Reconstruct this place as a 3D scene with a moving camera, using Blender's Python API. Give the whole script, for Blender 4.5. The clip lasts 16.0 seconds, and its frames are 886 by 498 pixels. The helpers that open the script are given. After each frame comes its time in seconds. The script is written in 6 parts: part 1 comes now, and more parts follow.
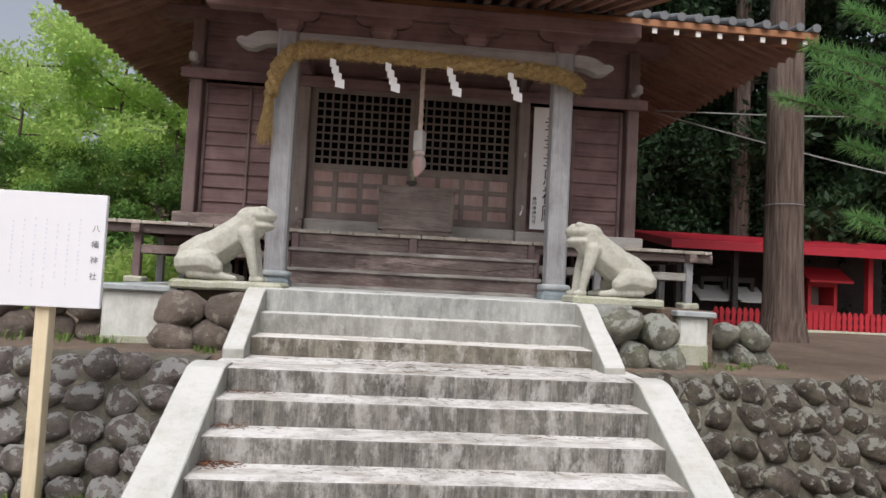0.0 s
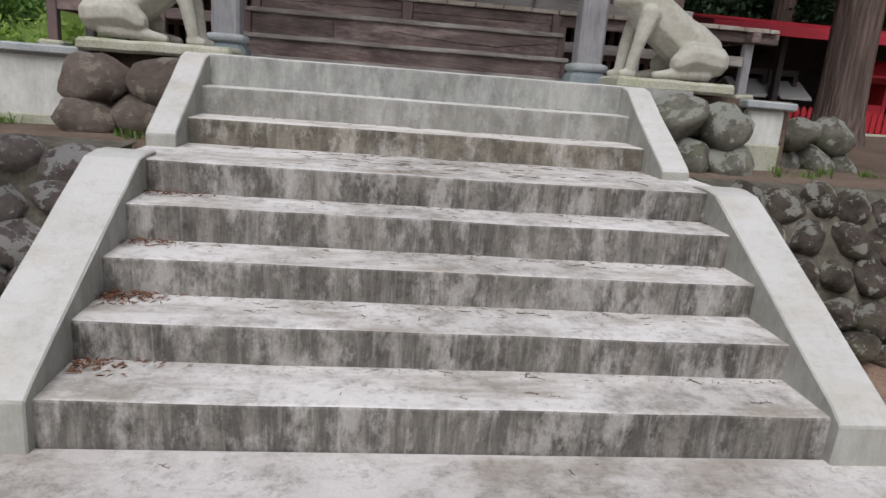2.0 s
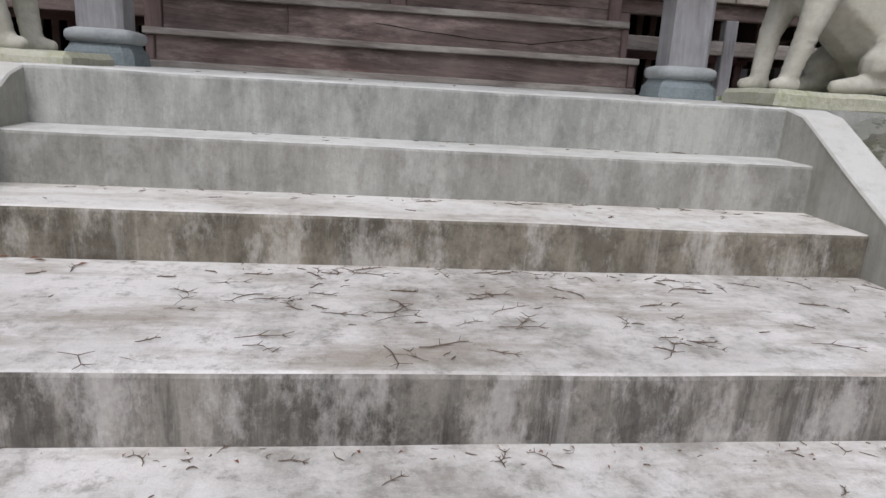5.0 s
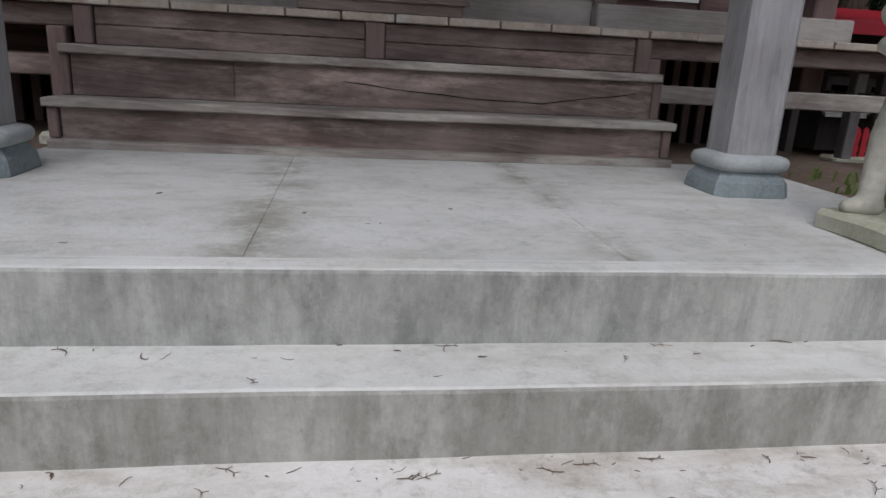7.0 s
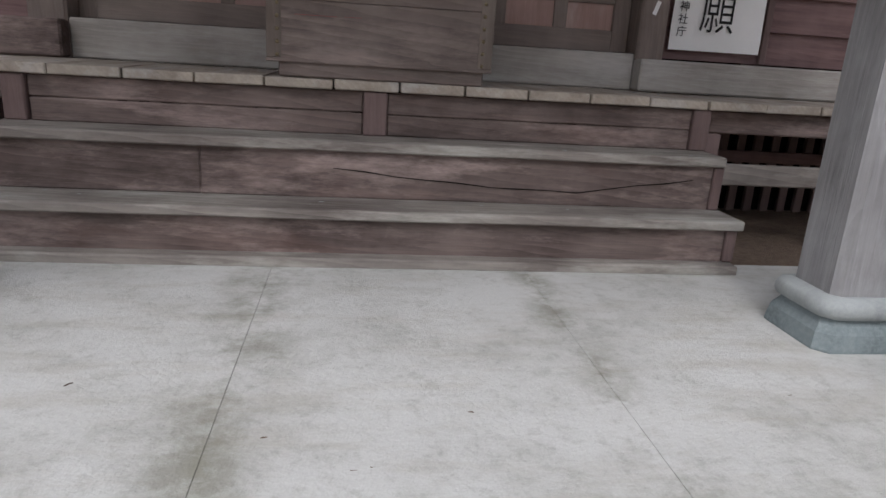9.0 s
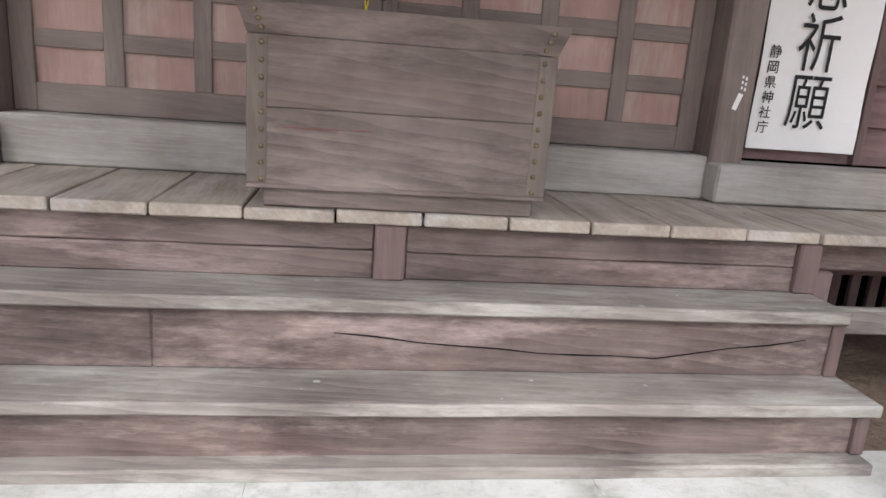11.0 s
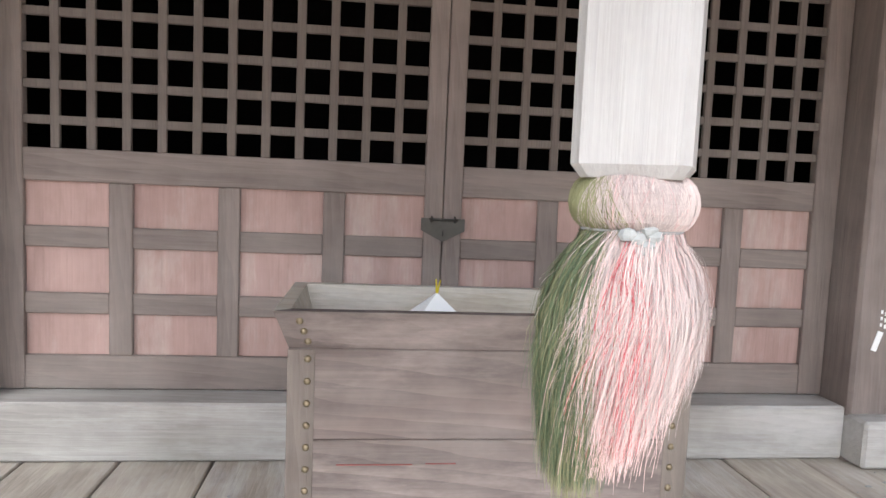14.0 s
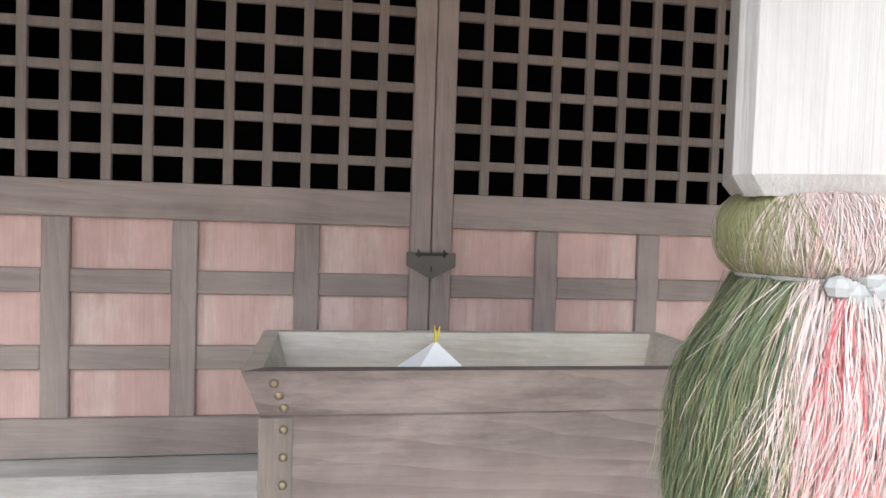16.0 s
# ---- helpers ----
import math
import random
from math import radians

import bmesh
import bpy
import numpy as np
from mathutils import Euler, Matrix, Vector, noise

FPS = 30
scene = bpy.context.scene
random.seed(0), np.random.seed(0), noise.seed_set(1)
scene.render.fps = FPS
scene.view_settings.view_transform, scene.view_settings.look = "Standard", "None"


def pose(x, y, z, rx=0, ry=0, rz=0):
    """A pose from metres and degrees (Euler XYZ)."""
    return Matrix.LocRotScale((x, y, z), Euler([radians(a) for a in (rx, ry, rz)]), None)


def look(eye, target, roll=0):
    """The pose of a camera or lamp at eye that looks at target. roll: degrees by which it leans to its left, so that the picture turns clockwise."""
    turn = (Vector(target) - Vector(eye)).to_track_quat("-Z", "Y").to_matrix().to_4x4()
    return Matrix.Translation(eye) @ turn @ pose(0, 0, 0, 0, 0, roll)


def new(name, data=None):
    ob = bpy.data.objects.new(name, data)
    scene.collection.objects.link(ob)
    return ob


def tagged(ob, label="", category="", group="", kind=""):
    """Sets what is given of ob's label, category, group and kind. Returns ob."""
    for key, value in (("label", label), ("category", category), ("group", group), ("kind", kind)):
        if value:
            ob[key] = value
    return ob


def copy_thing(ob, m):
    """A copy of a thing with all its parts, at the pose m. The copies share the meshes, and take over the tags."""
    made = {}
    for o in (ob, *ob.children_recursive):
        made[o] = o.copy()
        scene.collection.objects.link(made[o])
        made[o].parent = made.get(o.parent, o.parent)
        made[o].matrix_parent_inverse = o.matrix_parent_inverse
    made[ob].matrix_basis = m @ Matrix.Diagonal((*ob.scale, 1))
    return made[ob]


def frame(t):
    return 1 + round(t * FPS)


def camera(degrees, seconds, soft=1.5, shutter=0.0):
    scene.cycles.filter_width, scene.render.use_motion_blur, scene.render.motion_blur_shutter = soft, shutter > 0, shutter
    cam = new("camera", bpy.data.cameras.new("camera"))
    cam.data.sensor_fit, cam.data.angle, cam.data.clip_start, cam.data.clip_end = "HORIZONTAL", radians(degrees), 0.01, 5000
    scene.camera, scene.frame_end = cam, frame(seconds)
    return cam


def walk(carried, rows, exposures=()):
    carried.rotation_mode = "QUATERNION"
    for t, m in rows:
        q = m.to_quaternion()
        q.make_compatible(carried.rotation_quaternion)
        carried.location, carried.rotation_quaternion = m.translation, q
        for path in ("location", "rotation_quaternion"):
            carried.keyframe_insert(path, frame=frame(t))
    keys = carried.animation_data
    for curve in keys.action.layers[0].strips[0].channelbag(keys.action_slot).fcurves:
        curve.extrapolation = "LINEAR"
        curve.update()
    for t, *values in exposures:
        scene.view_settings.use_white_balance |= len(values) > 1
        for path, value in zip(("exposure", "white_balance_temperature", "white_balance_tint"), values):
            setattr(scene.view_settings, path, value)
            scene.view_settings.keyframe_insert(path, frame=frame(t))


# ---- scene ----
cam = camera(67.0, 16.0)
PATH = [
    (0, (-0.455, -3.557, 1.553), (-0.287, -1.566, 1.655), 2.9),
    (0.5, (-0.494, -3.247, 1.495), (-0.267, -1.268, 1.326), 4.0),
    (1, (-0.426, -2.904, 1.434), (-0.184, -0.946, 1.101), 3.8),
    (1.5, (-0.409, -2.564, 1.412), (-0.180, -0.628, 0.965), 4.1),
    (2, (-0.414, -2.174, 1.389), (-0.187, -0.249, 0.895), 4.5),
    (2.5, (-0.415, -1.731, 1.381), (-0.194, 0.191, 0.877), 4.7),
    (3, (-0.402, -1.282, 1.405), (-0.189, 0.642, 0.899), 4.7),
    (3.2, (-0.373, -1.126, 1.378), (-0.164, 0.804, 0.896), 4.6),
    (5.5, (-0.325, 0.273, 1.544), (-0.066, 2.193, 1.048), 3.2),
    (6, (-0.284, 0.517, 1.657), (-0.021, 2.436, 1.157), 3.1),
    (6.5, (-0.241, 0.777, 1.783), (0.026, 2.690, 1.267), 3.0),
    (7, (-0.271, 1.015, 1.922), (0.016, 2.916, 1.373), 3.1),
    (7.5, (-0.198, 1.187, 2.032), (0.072, 3.082, 1.455), 3.0),
    (8, (-0.195, 1.349, 2.138), (0.072, 3.238, 1.536), 3.2),
    (10.3, (-0.284, 2.333, 2.386), (0.003, 4.248, 1.886), 4.2),
    (10.5, (-0.288, 2.399, 2.417), (0.000, 4.315, 1.921), 4.2),
    (11, (-0.268, 2.601, 2.541), (0.014, 4.520, 2.054), 4.3),
    (11.5, (-0.289, 2.830, 2.644), (-0.005, 4.755, 2.183), 4.1),
    (12, (-0.340, 3.010, 2.776), (-0.074, 4.944, 2.341), 3.7),
    (12.5, (-0.340, 3.093, 2.896), (-0.089, 5.032, 2.475), 3.2),
    (13, (-0.340, 3.153, 2.951), (-0.103, 5.116, 2.655), 2.8),
    (13.5, (-0.366, 3.165, 2.997), (-0.143, 5.137, 2.754), 2.7),
    (14, (-0.420, 3.218, 2.989), (-0.190, 5.197, 2.818), 2.4),
    (14.5, (-0.452, 3.306, 2.987), (-0.189, 5.285, 2.872), 1.6),
    (15, (-0.450, 3.420, 2.991), (-0.213, 5.403, 2.887), 1.5),
    (15.5, (-0.463, 3.471, 2.984), (-0.210, 5.453, 2.898), 1.7),
    (16, (-0.473, 3.479, 2.985), (-0.128, 5.448, 2.910), 1.9),
]
walk(cam, [(t, look(eye, target, roll)) for t, eye, target, roll in PATH],
     exposures=[(0.0, 0.08, 6350, 12), (0.5, 0.22, 6350, 13), (1.0, 0.10, 6300, 13), (2.0, -0.35, 6200, 13), (3.0, -0.42, 6200, 14), (5.5, -0.30, 6100, 13), (7.0, -0.55, 6050, 13), (8.0, -0.50, 6050, 13),
                (10.5, 0.72, 6400, 12), (11.0, 1.10, 6250, 12), (12.0, 1.58, 6050, 11), (13.0, 1.78, 6050, 9), (14.0, 1.90, 6000, 8), (16.0, 2.05, 5950, 7)])

# ---- daylight: bright overcast sky with a soft high sun ----
world = bpy.data.worlds.new("overcast_sky")
scene.world = world
world.use_nodes = True
wn = world.node_tree.nodes
sky = wn.new("ShaderNodeTexSky")
sky.sky_type = "NISHITA"
sky.sun_disc = False
SUN_EL, SUN_AZ = radians(54), radians(195)
sky.sun_elevation, sky.sun_rotation = SUN_EL, SUN_AZ
sky.air_density, sky.dust_density, sky.ozone_density = 1.0, 5.0, 1.5
wn["Background"].inputs[1].default_value = 0.145
veil = wn.new("ShaderNodeHueSaturation")
veil.inputs["Saturation"].default_value = 0.4
world.node_tree.links.new(sky.outputs[0], veil.inputs["Color"])
world.node_tree.links.new(veil.outputs[0], wn["Background"].inputs[0])
sun = new("sun", bpy.data.lights.new("sun", "SUN"))
sun.data.energy, sun.data.angle, sun.data.color = 1.9, radians(40), (1.0, 0.985, 0.97)
sun_from = Vector((math.sin(SUN_AZ) * math.cos(SUN_EL), math.cos(SUN_AZ) * math.cos(SUN_EL), math.sin(SUN_EL)))
sun.matrix_world = look(sun_from * 40, (0, 0, 0))


# ---- materials ----
def material(name, rough=0.8, metal=0.0, spec=0.3):
    m = bpy.data.materials.new(name)
    m.use_nodes = True
    nt = m.node_tree
    b = nt.nodes["Principled BSDF"]
    b.inputs["Roughness"].default_value = rough
    b.inputs["Metallic"].default_value = metal
    b.inputs["Specular IOR Level"].default_value = spec
    return m, nt, b


def node(nt, kind, **sockets):
    n = nt.nodes.new(kind)
    for key, value in sockets.items():
        n.inputs[key].default_value = value
    return n


def coords(nt, scale, where="Object"):
    tc = nt.nodes.new("ShaderNodeTexCoord")
    mp = nt.nodes.new("ShaderNodeMapping")
    mp.inputs["Scale"].default_value = scale
    nt.links.new(tc.outputs[where], mp.inputs[0])
    return mp.outputs[0]


def noise_of(nt, vec, scale, detail=5.0, rough=0.55, lo=0.35, hi=0.65):
    n = node(nt, "ShaderNodeTexNoise", Scale=scale, Detail=detail, Roughness=rough)
    nt.links.new(vec, n.inputs["Vector"])
    r = nt.nodes.new("ShaderNodeMapRange")
    r.inputs[1].default_value, r.inputs[2].default_value = lo, hi
    nt.links.new(n.outputs["Fac"], r.inputs[0])
    return r.outputs[0]


def mixed(nt, fac, a, b, mode="MIX"):
    n = nt.nodes.new("ShaderNodeMix")
    n.data_type, n.blend_type = "RGBA", mode
    for socket, value in ((0, fac), (6, a), (7, b)):
        if isinstance(value, tuple):
            n.inputs[socket].default_value = (*value, 1)
        elif isinstance(value, float):
            n.inputs[socket].default_value = value
        else:
            nt.links.new(value, n.inputs[socket])
    return n.outputs[2]


def scaled(nt, value, k):
    n = nt.nodes.new("ShaderNodeMath")
    n.operation = "MULTIPLY"
    n.inputs[1].default_value = k
    nt.links.new(value, n.inputs[0])
    return n.outputs[0]


def times(nt, a, b):
    n = nt.nodes.new("ShaderNodeMath")
    n.operation = "MULTIPLY"
    nt.links.new(a, n.inputs[0])
    nt.links.new(b, n.inputs[1])
    return n.outputs[0]


def bumped(nt, bsdf, height, strength=0.3, dist=0.01):
    n = nt.nodes.new("ShaderNodeBump")
    n.inputs["Strength"].default_value, n.inputs["Distance"].default_value = strength, dist
    nt.links.new(height, n.inputs["Height"])
    nt.links.new(n.outputs[0], bsdf.inputs["Normal"])


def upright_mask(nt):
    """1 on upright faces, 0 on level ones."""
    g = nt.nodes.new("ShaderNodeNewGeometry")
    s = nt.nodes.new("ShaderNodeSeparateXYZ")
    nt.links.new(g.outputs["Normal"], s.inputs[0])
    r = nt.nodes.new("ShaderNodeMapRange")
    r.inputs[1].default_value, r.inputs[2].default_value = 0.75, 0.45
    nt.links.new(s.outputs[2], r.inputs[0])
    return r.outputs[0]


def vary(nt, colour, amount=0.15):
    """Lightens and darkens whole pieces by chance."""
    oi = nt.nodes.new("ShaderNodeObjectInfo")
    ge = nt.nodes.new("ShaderNodeNewGeometry")
    add = nt.nodes.new("ShaderNodeMath")
    add.operation = "ADD"
    nt.links.new(oi.outputs["Random"], add.inputs[0])
    nt.links.new(ge.outputs["Random Per Island"], add.inputs[1])
    r = nt.nodes.new("ShaderNodeMapRange")
    r.inputs[2].default_value = 2.0
    r.inputs[3].default_value, r.inputs[4].default_value = 1 - amount, 1 + amount
    nt.links.new(add.outputs[0], r.inputs[0])
    h = nt.nodes.new("ShaderNodeHueSaturation")
    nt.links.new(r.outputs[0], h.inputs["Value"])
    nt.links.new(colour, h.inputs["Color"])
    return h.outputs[0]


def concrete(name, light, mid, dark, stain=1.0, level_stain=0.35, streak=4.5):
    """Cast concrete: pale worn level faces with brown blotches; upright ones on a darker base, mottled and run-stained.
    """
    m, nt, b = material(name, 0.9, 0, 0.2)
    v = coords(nt, (1, 1, 1))
    big = noise_of(nt, v, 1.7, 8, 0.68, 0.42, 0.60)
    blot = noise_of(nt, v, 6.0, 8, 0.72, 0.43, 0.60)
    small = noise_of(nt, v, 24, 7, 0.75, 0.5, 0.64)
    fine = noise_of(nt, v, 60, 5, 0.7, 0.35, 0.65)
    grit = noise_of(nt, v, 210, 3, 0.6, 0.2, 0.8)
    up = upright_mask(nt)
    half = tuple(0.5 * (p + q) for p, q in zip(light, mid))
    # level faces
    c = mixed(nt, scaled(nt, big, 0.75 * level_stain), light, half)
    c = mixed(nt, scaled(nt, times(nt, blot, big), 0.9 * level_stain), c, mid)
    c = mixed(nt, scaled(nt, times(nt, small, blot), 0.7 * level_stain), c, tuple(q * 0.9 for q in mid))
    wash = noise_of(nt, coords(nt, (0.7, 2.6, 1)), 2.1, 7, 0.7, 0.50, 0.66)
    c = mixed(nt, scaled(nt, wash, 0.75 * level_stain), c, tuple(q * k for q, k in zip(mid, (0.98, 0.9, 0.8))))
    c = mixed(nt, scaled(nt, fine, 0.10), c, mid)
    # upright faces: darker base tone by facing, then mottling and run stains
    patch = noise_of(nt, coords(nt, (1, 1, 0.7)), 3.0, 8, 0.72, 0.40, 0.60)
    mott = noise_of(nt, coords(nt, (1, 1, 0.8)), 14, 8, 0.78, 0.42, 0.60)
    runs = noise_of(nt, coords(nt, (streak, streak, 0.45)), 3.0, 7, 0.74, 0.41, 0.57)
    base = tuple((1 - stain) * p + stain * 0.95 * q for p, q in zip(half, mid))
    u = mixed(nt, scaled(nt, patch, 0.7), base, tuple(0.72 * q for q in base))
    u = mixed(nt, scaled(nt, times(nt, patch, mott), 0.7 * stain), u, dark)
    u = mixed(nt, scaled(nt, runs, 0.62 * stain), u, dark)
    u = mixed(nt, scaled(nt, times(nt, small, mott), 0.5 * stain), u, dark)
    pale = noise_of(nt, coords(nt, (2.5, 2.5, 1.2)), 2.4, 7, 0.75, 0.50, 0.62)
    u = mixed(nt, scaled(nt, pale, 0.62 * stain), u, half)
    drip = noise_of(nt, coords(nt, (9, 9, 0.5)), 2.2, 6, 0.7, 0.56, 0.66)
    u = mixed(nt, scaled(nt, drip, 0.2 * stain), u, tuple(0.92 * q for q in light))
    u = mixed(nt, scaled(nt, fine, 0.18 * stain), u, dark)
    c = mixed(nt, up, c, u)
    c = mixed(nt, scaled(nt, grit, 0.10), c, dark)
    nt.links.new(c, b.inputs["Base Color"])
    bumped(nt, b, mixed(nt, 0.4, fine, mixed(nt, 0.5, grit, small)), 0.4, 0.006)
    return m


def wood(name, light, dark, axis="x", rough=0.75, amount=0.16, grain=1.0, figure=0.45, dust=0.0, red=0.0):
    m, nt, b = material(name, rough, 0, 0.25)
    k = {"x": (0.7, 14, 14), "y": (14, 0.7, 14), "z": (14, 14, 0.7)}[axis]
    v = coords(nt, k)
    rings = noise_of(nt, v, 1.6 * grain, 6, 0.62, 0.3, 0.7)
    fib = noise_of(nt, coords(nt, tuple(q * 5 if q > 1 else q * 2 for q in k)), 2.2, 4, 0.6, 0.25, 0.75)
    age = noise_of(nt, coords(nt, (1, 1, 1)), 2.6, 5, 0.6, 0.32, 0.68)
    wv = nt.nodes.new("ShaderNodeTexWave")
    wv.wave_type, wv.bands_direction, wv.wave_profile = "BANDS", "DIAGONAL", "SAW"
    for key, value in (("Scale", 3.2 * grain), ("Distortion", 7.5), ("Detail", 3.0), ("Detail Scale", 0.5), ("Detail Roughness", 0.55)):
        wv.inputs[key].default_value = value
    shift = nt.nodes.new("ShaderNodeVectorMath")
    shift.operation = "ADD"
    oi = nt.nodes.new("ShaderNodeObjectInfo")
    nt.links.new(coords(nt, tuple(q * 0.45 if q > 1 else 0.75 for q in k)), shift.inputs[0])
    nt.links.new(scaled(nt, oi.outputs["Random"], 37.0), shift.inputs[1])
    nt.links.new(shift.outputs[0], wv.inputs["Vector"])
    c = mixed(nt, rings, light, dark)
    lines = times(nt, wv.outputs["Fac"], noise_of(nt, coords(nt, (1, 1, 1)), 2.2, 4, 0.6, 0.15, 0.62))
    c = mixed(nt, scaled(nt, lines, figure), c, tuple(q * 0.7 for q in dark))
    c = mixed(nt, scaled(nt, fib, 0.42), c, tuple(q * 0.55 for q in dark))
    grey = (light[0] * 1.25 + 0.02, light[1] * 1.3 + 0.02, light[2] * 1.3 + 0.02)
    c = mixed(nt, scaled(nt, age, 0.48), c, grey)
    if dust:
        lie = tuple(0.8 if q < 1 else 3.2 for q in k)
        pale = noise_of(nt, coords(nt, lie), 1.5, 7, 0.72, 0.50, 0.68)
        c = mixed(nt, scaled(nt, pale, dust), c, tuple(min(0.62, q * 1.9 + 0.06) for q in light))
        worn = noise_of(nt, coords(nt, lie), 2.3, 6, 0.7, 0.50, 0.64)
        c = mixed(nt, scaled(nt, worn, 0.75 * dust), c, tuple(q * 0.55 for q in dark))
    if red:
        tint = noise_of(nt, coords(nt, tuple(0.8 if q < 1 else 2.6 for q in k)), 1.9, 5, 0.6, 0.52, 0.70)
        c = mixed(nt, scaled(nt, tint, red), c, (light[0] * 1.25, light[1] * 0.92, light[2] * 0.84))
    c = vary(nt, c, amount)
    nt.links.new(c, b.inputs["Base Color"])
    bumped(nt, b, mixed(nt, 0.5, rings, fib), 0.5, 0.005)
    return m


def mottled(name, a, c2, c3, scale=4.0, rough=0.85, amount=0.1, bump=0.5, dist=0.01, fine_scale=40.0):
    m, nt, b = material(name, rough, 0, 0.3)
    v = coords(nt, (1, 1, 1))
    big = noise_of(nt, v, scale, 6, 0.62, 0.36, 0.64)
    small = noise_of(nt, v, fine_scale, 5, 0.65, 0.4, 0.7)
    c = mixed(nt, big, a, c2)
    c = mixed(nt, scaled(nt, small, 0.6), c, c3)
    c = vary(nt, c, amount)
    nt.links.new(c, b.inputs["Base Color"])
    bumped(nt, b, mixed(nt, 0.45, big, small), bump, dist)
    return m


def boulder(name, base, dark, lichen, moss, crust=0.06):
    m, nt, b = material(name, 0.95, 0, 0.12)
    oi = nt.nodes.new("ShaderNodeObjectInfo")
    tc = nt.nodes.new("ShaderNodeTexCoord")
    off = nt.nodes.new("ShaderNodeVectorMath")
    off.operation = "ADD"
    nt.links.new(tc.outputs["Object"], off.inputs[0])
    sc = nt.nodes.new("ShaderNodeVectorMath")
    sc.operation = "SCALE"
    sc.inputs[0].default_value = (17, 31, 11)
    nt.links.new(oi.outputs["Random"], sc.inputs["Scale"])
    nt.links.new(sc.outputs[0], off.inputs[1])
    v = off.outputs[0]
    big = noise_of(nt, v, 1.1, 7, 0.7, 0.4, 0.62)
    grain = noise_of(nt, v, 11, 7, 0.78, 0.36, 0.66)
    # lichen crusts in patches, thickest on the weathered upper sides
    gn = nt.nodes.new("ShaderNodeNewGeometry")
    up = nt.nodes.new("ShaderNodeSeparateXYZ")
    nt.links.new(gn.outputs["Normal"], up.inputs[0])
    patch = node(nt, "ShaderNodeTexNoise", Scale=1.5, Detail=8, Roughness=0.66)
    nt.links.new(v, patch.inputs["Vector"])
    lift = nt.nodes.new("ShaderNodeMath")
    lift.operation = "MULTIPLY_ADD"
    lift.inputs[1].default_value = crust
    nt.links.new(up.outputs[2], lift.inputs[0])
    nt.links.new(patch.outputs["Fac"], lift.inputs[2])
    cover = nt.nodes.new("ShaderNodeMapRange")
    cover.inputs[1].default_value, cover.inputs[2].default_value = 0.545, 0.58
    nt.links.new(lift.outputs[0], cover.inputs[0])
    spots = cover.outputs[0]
    mossy = noise_of(nt, v, 0.8, 7, 0.65, 0.50, 0.64)
    c = mixed(nt, big, base, dark)
    c = vary(nt, c, 0.3)
    c = mixed(nt, scaled(nt, grain, 0.4), c, dark)
    c = mixed(nt, scaled(nt, mossy, 0.6), c, moss)
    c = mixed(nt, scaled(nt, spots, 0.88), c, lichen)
    nt.links.new(c, b.inputs["Base Color"])
    bumped(nt, b, mixed(nt, 0.6, big, grain), 0.9, 0.12)
    return m


def plain(name, colour, rough=0.6, metal=0.0, spec=0.3, dirt=0.12, scale=12.0):
    m, nt, b = material(name, rough, metal, spec)
    v = coords(nt, (1, 1, 1))
    n1 = noise_of(nt, v, scale, 5, 0.6, 0.3, 0.7)
    n2 = noise_of(nt, v, scale * 9, 3, 0.6, 0.3, 0.7)
    c = mixed(nt, scaled(nt, n1, dirt), colour, tuple(q * 0.45 for q in colour))
    c = mixed(nt, scaled(nt, n2, dirt * 0.6), c, tuple(q * 0.6 for q in colour))
    nt.links.new(c, b.inputs["Base Color"])
    bumped(nt, b, n2, 0.08, 0.002)
    return m


def fibre(name, colour):
    m, nt, b = material(name, 0.6, 0, 0.25)
    v = coords(nt, (1, 1, 1))
    n1 = noise_of(nt, v, 60, 4, 0.6, 0.3, 0.7)
    c = mixed(nt, scaled(nt, n1, 0.4), colour, tuple(q * 0.6 for q in colour))
    nt.links.new(vary(nt, c, 0.35), b.inputs["Base Color"])
    return m


def leafy(name, a, c2, trans=0.35):
    m, nt, b = material(name, 0.55, 0, 0.25)
    ge = nt.nodes.new("ShaderNodeNewGeometry")
    v = coords(nt, (1, 1, 1))
    n1 = noise_of(nt, v, 0.35, 3, 0.5, 0.3, 0.7)
    c = mixed(nt, ge.outputs["Random Per Island"], a, c2)
    c = mixed(nt, scaled(nt, n1, 0.3), c, tuple(q * 0.5 for q in a))
    nt.links.new(c, b.inputs["Base Color"])
    t = nt.nodes.new("ShaderNodeBsdfTranslucent")
    nt.links.new(c, t.inputs[0])
    mx = nt.nodes.new("ShaderNodeMixShader")
    mx.inputs[0].default_value = trans
    nt.links.new(b.outputs[0], mx.inputs[1])
    nt.links.new(t.outputs[0], mx.inputs[2])
    nt.links.new(mx.outputs[0], nt.nodes["Material Output"].inputs[0])
    return m


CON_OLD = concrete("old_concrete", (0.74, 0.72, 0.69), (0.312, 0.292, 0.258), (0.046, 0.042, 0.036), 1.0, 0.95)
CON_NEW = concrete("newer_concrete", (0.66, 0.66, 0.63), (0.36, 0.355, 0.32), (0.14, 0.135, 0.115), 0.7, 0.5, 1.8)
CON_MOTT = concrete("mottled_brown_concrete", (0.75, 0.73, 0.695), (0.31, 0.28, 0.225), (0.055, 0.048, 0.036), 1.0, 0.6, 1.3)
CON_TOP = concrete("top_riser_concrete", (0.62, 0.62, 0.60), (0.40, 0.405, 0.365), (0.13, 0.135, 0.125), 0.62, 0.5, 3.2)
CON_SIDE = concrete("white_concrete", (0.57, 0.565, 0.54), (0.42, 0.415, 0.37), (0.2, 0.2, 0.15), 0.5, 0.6)
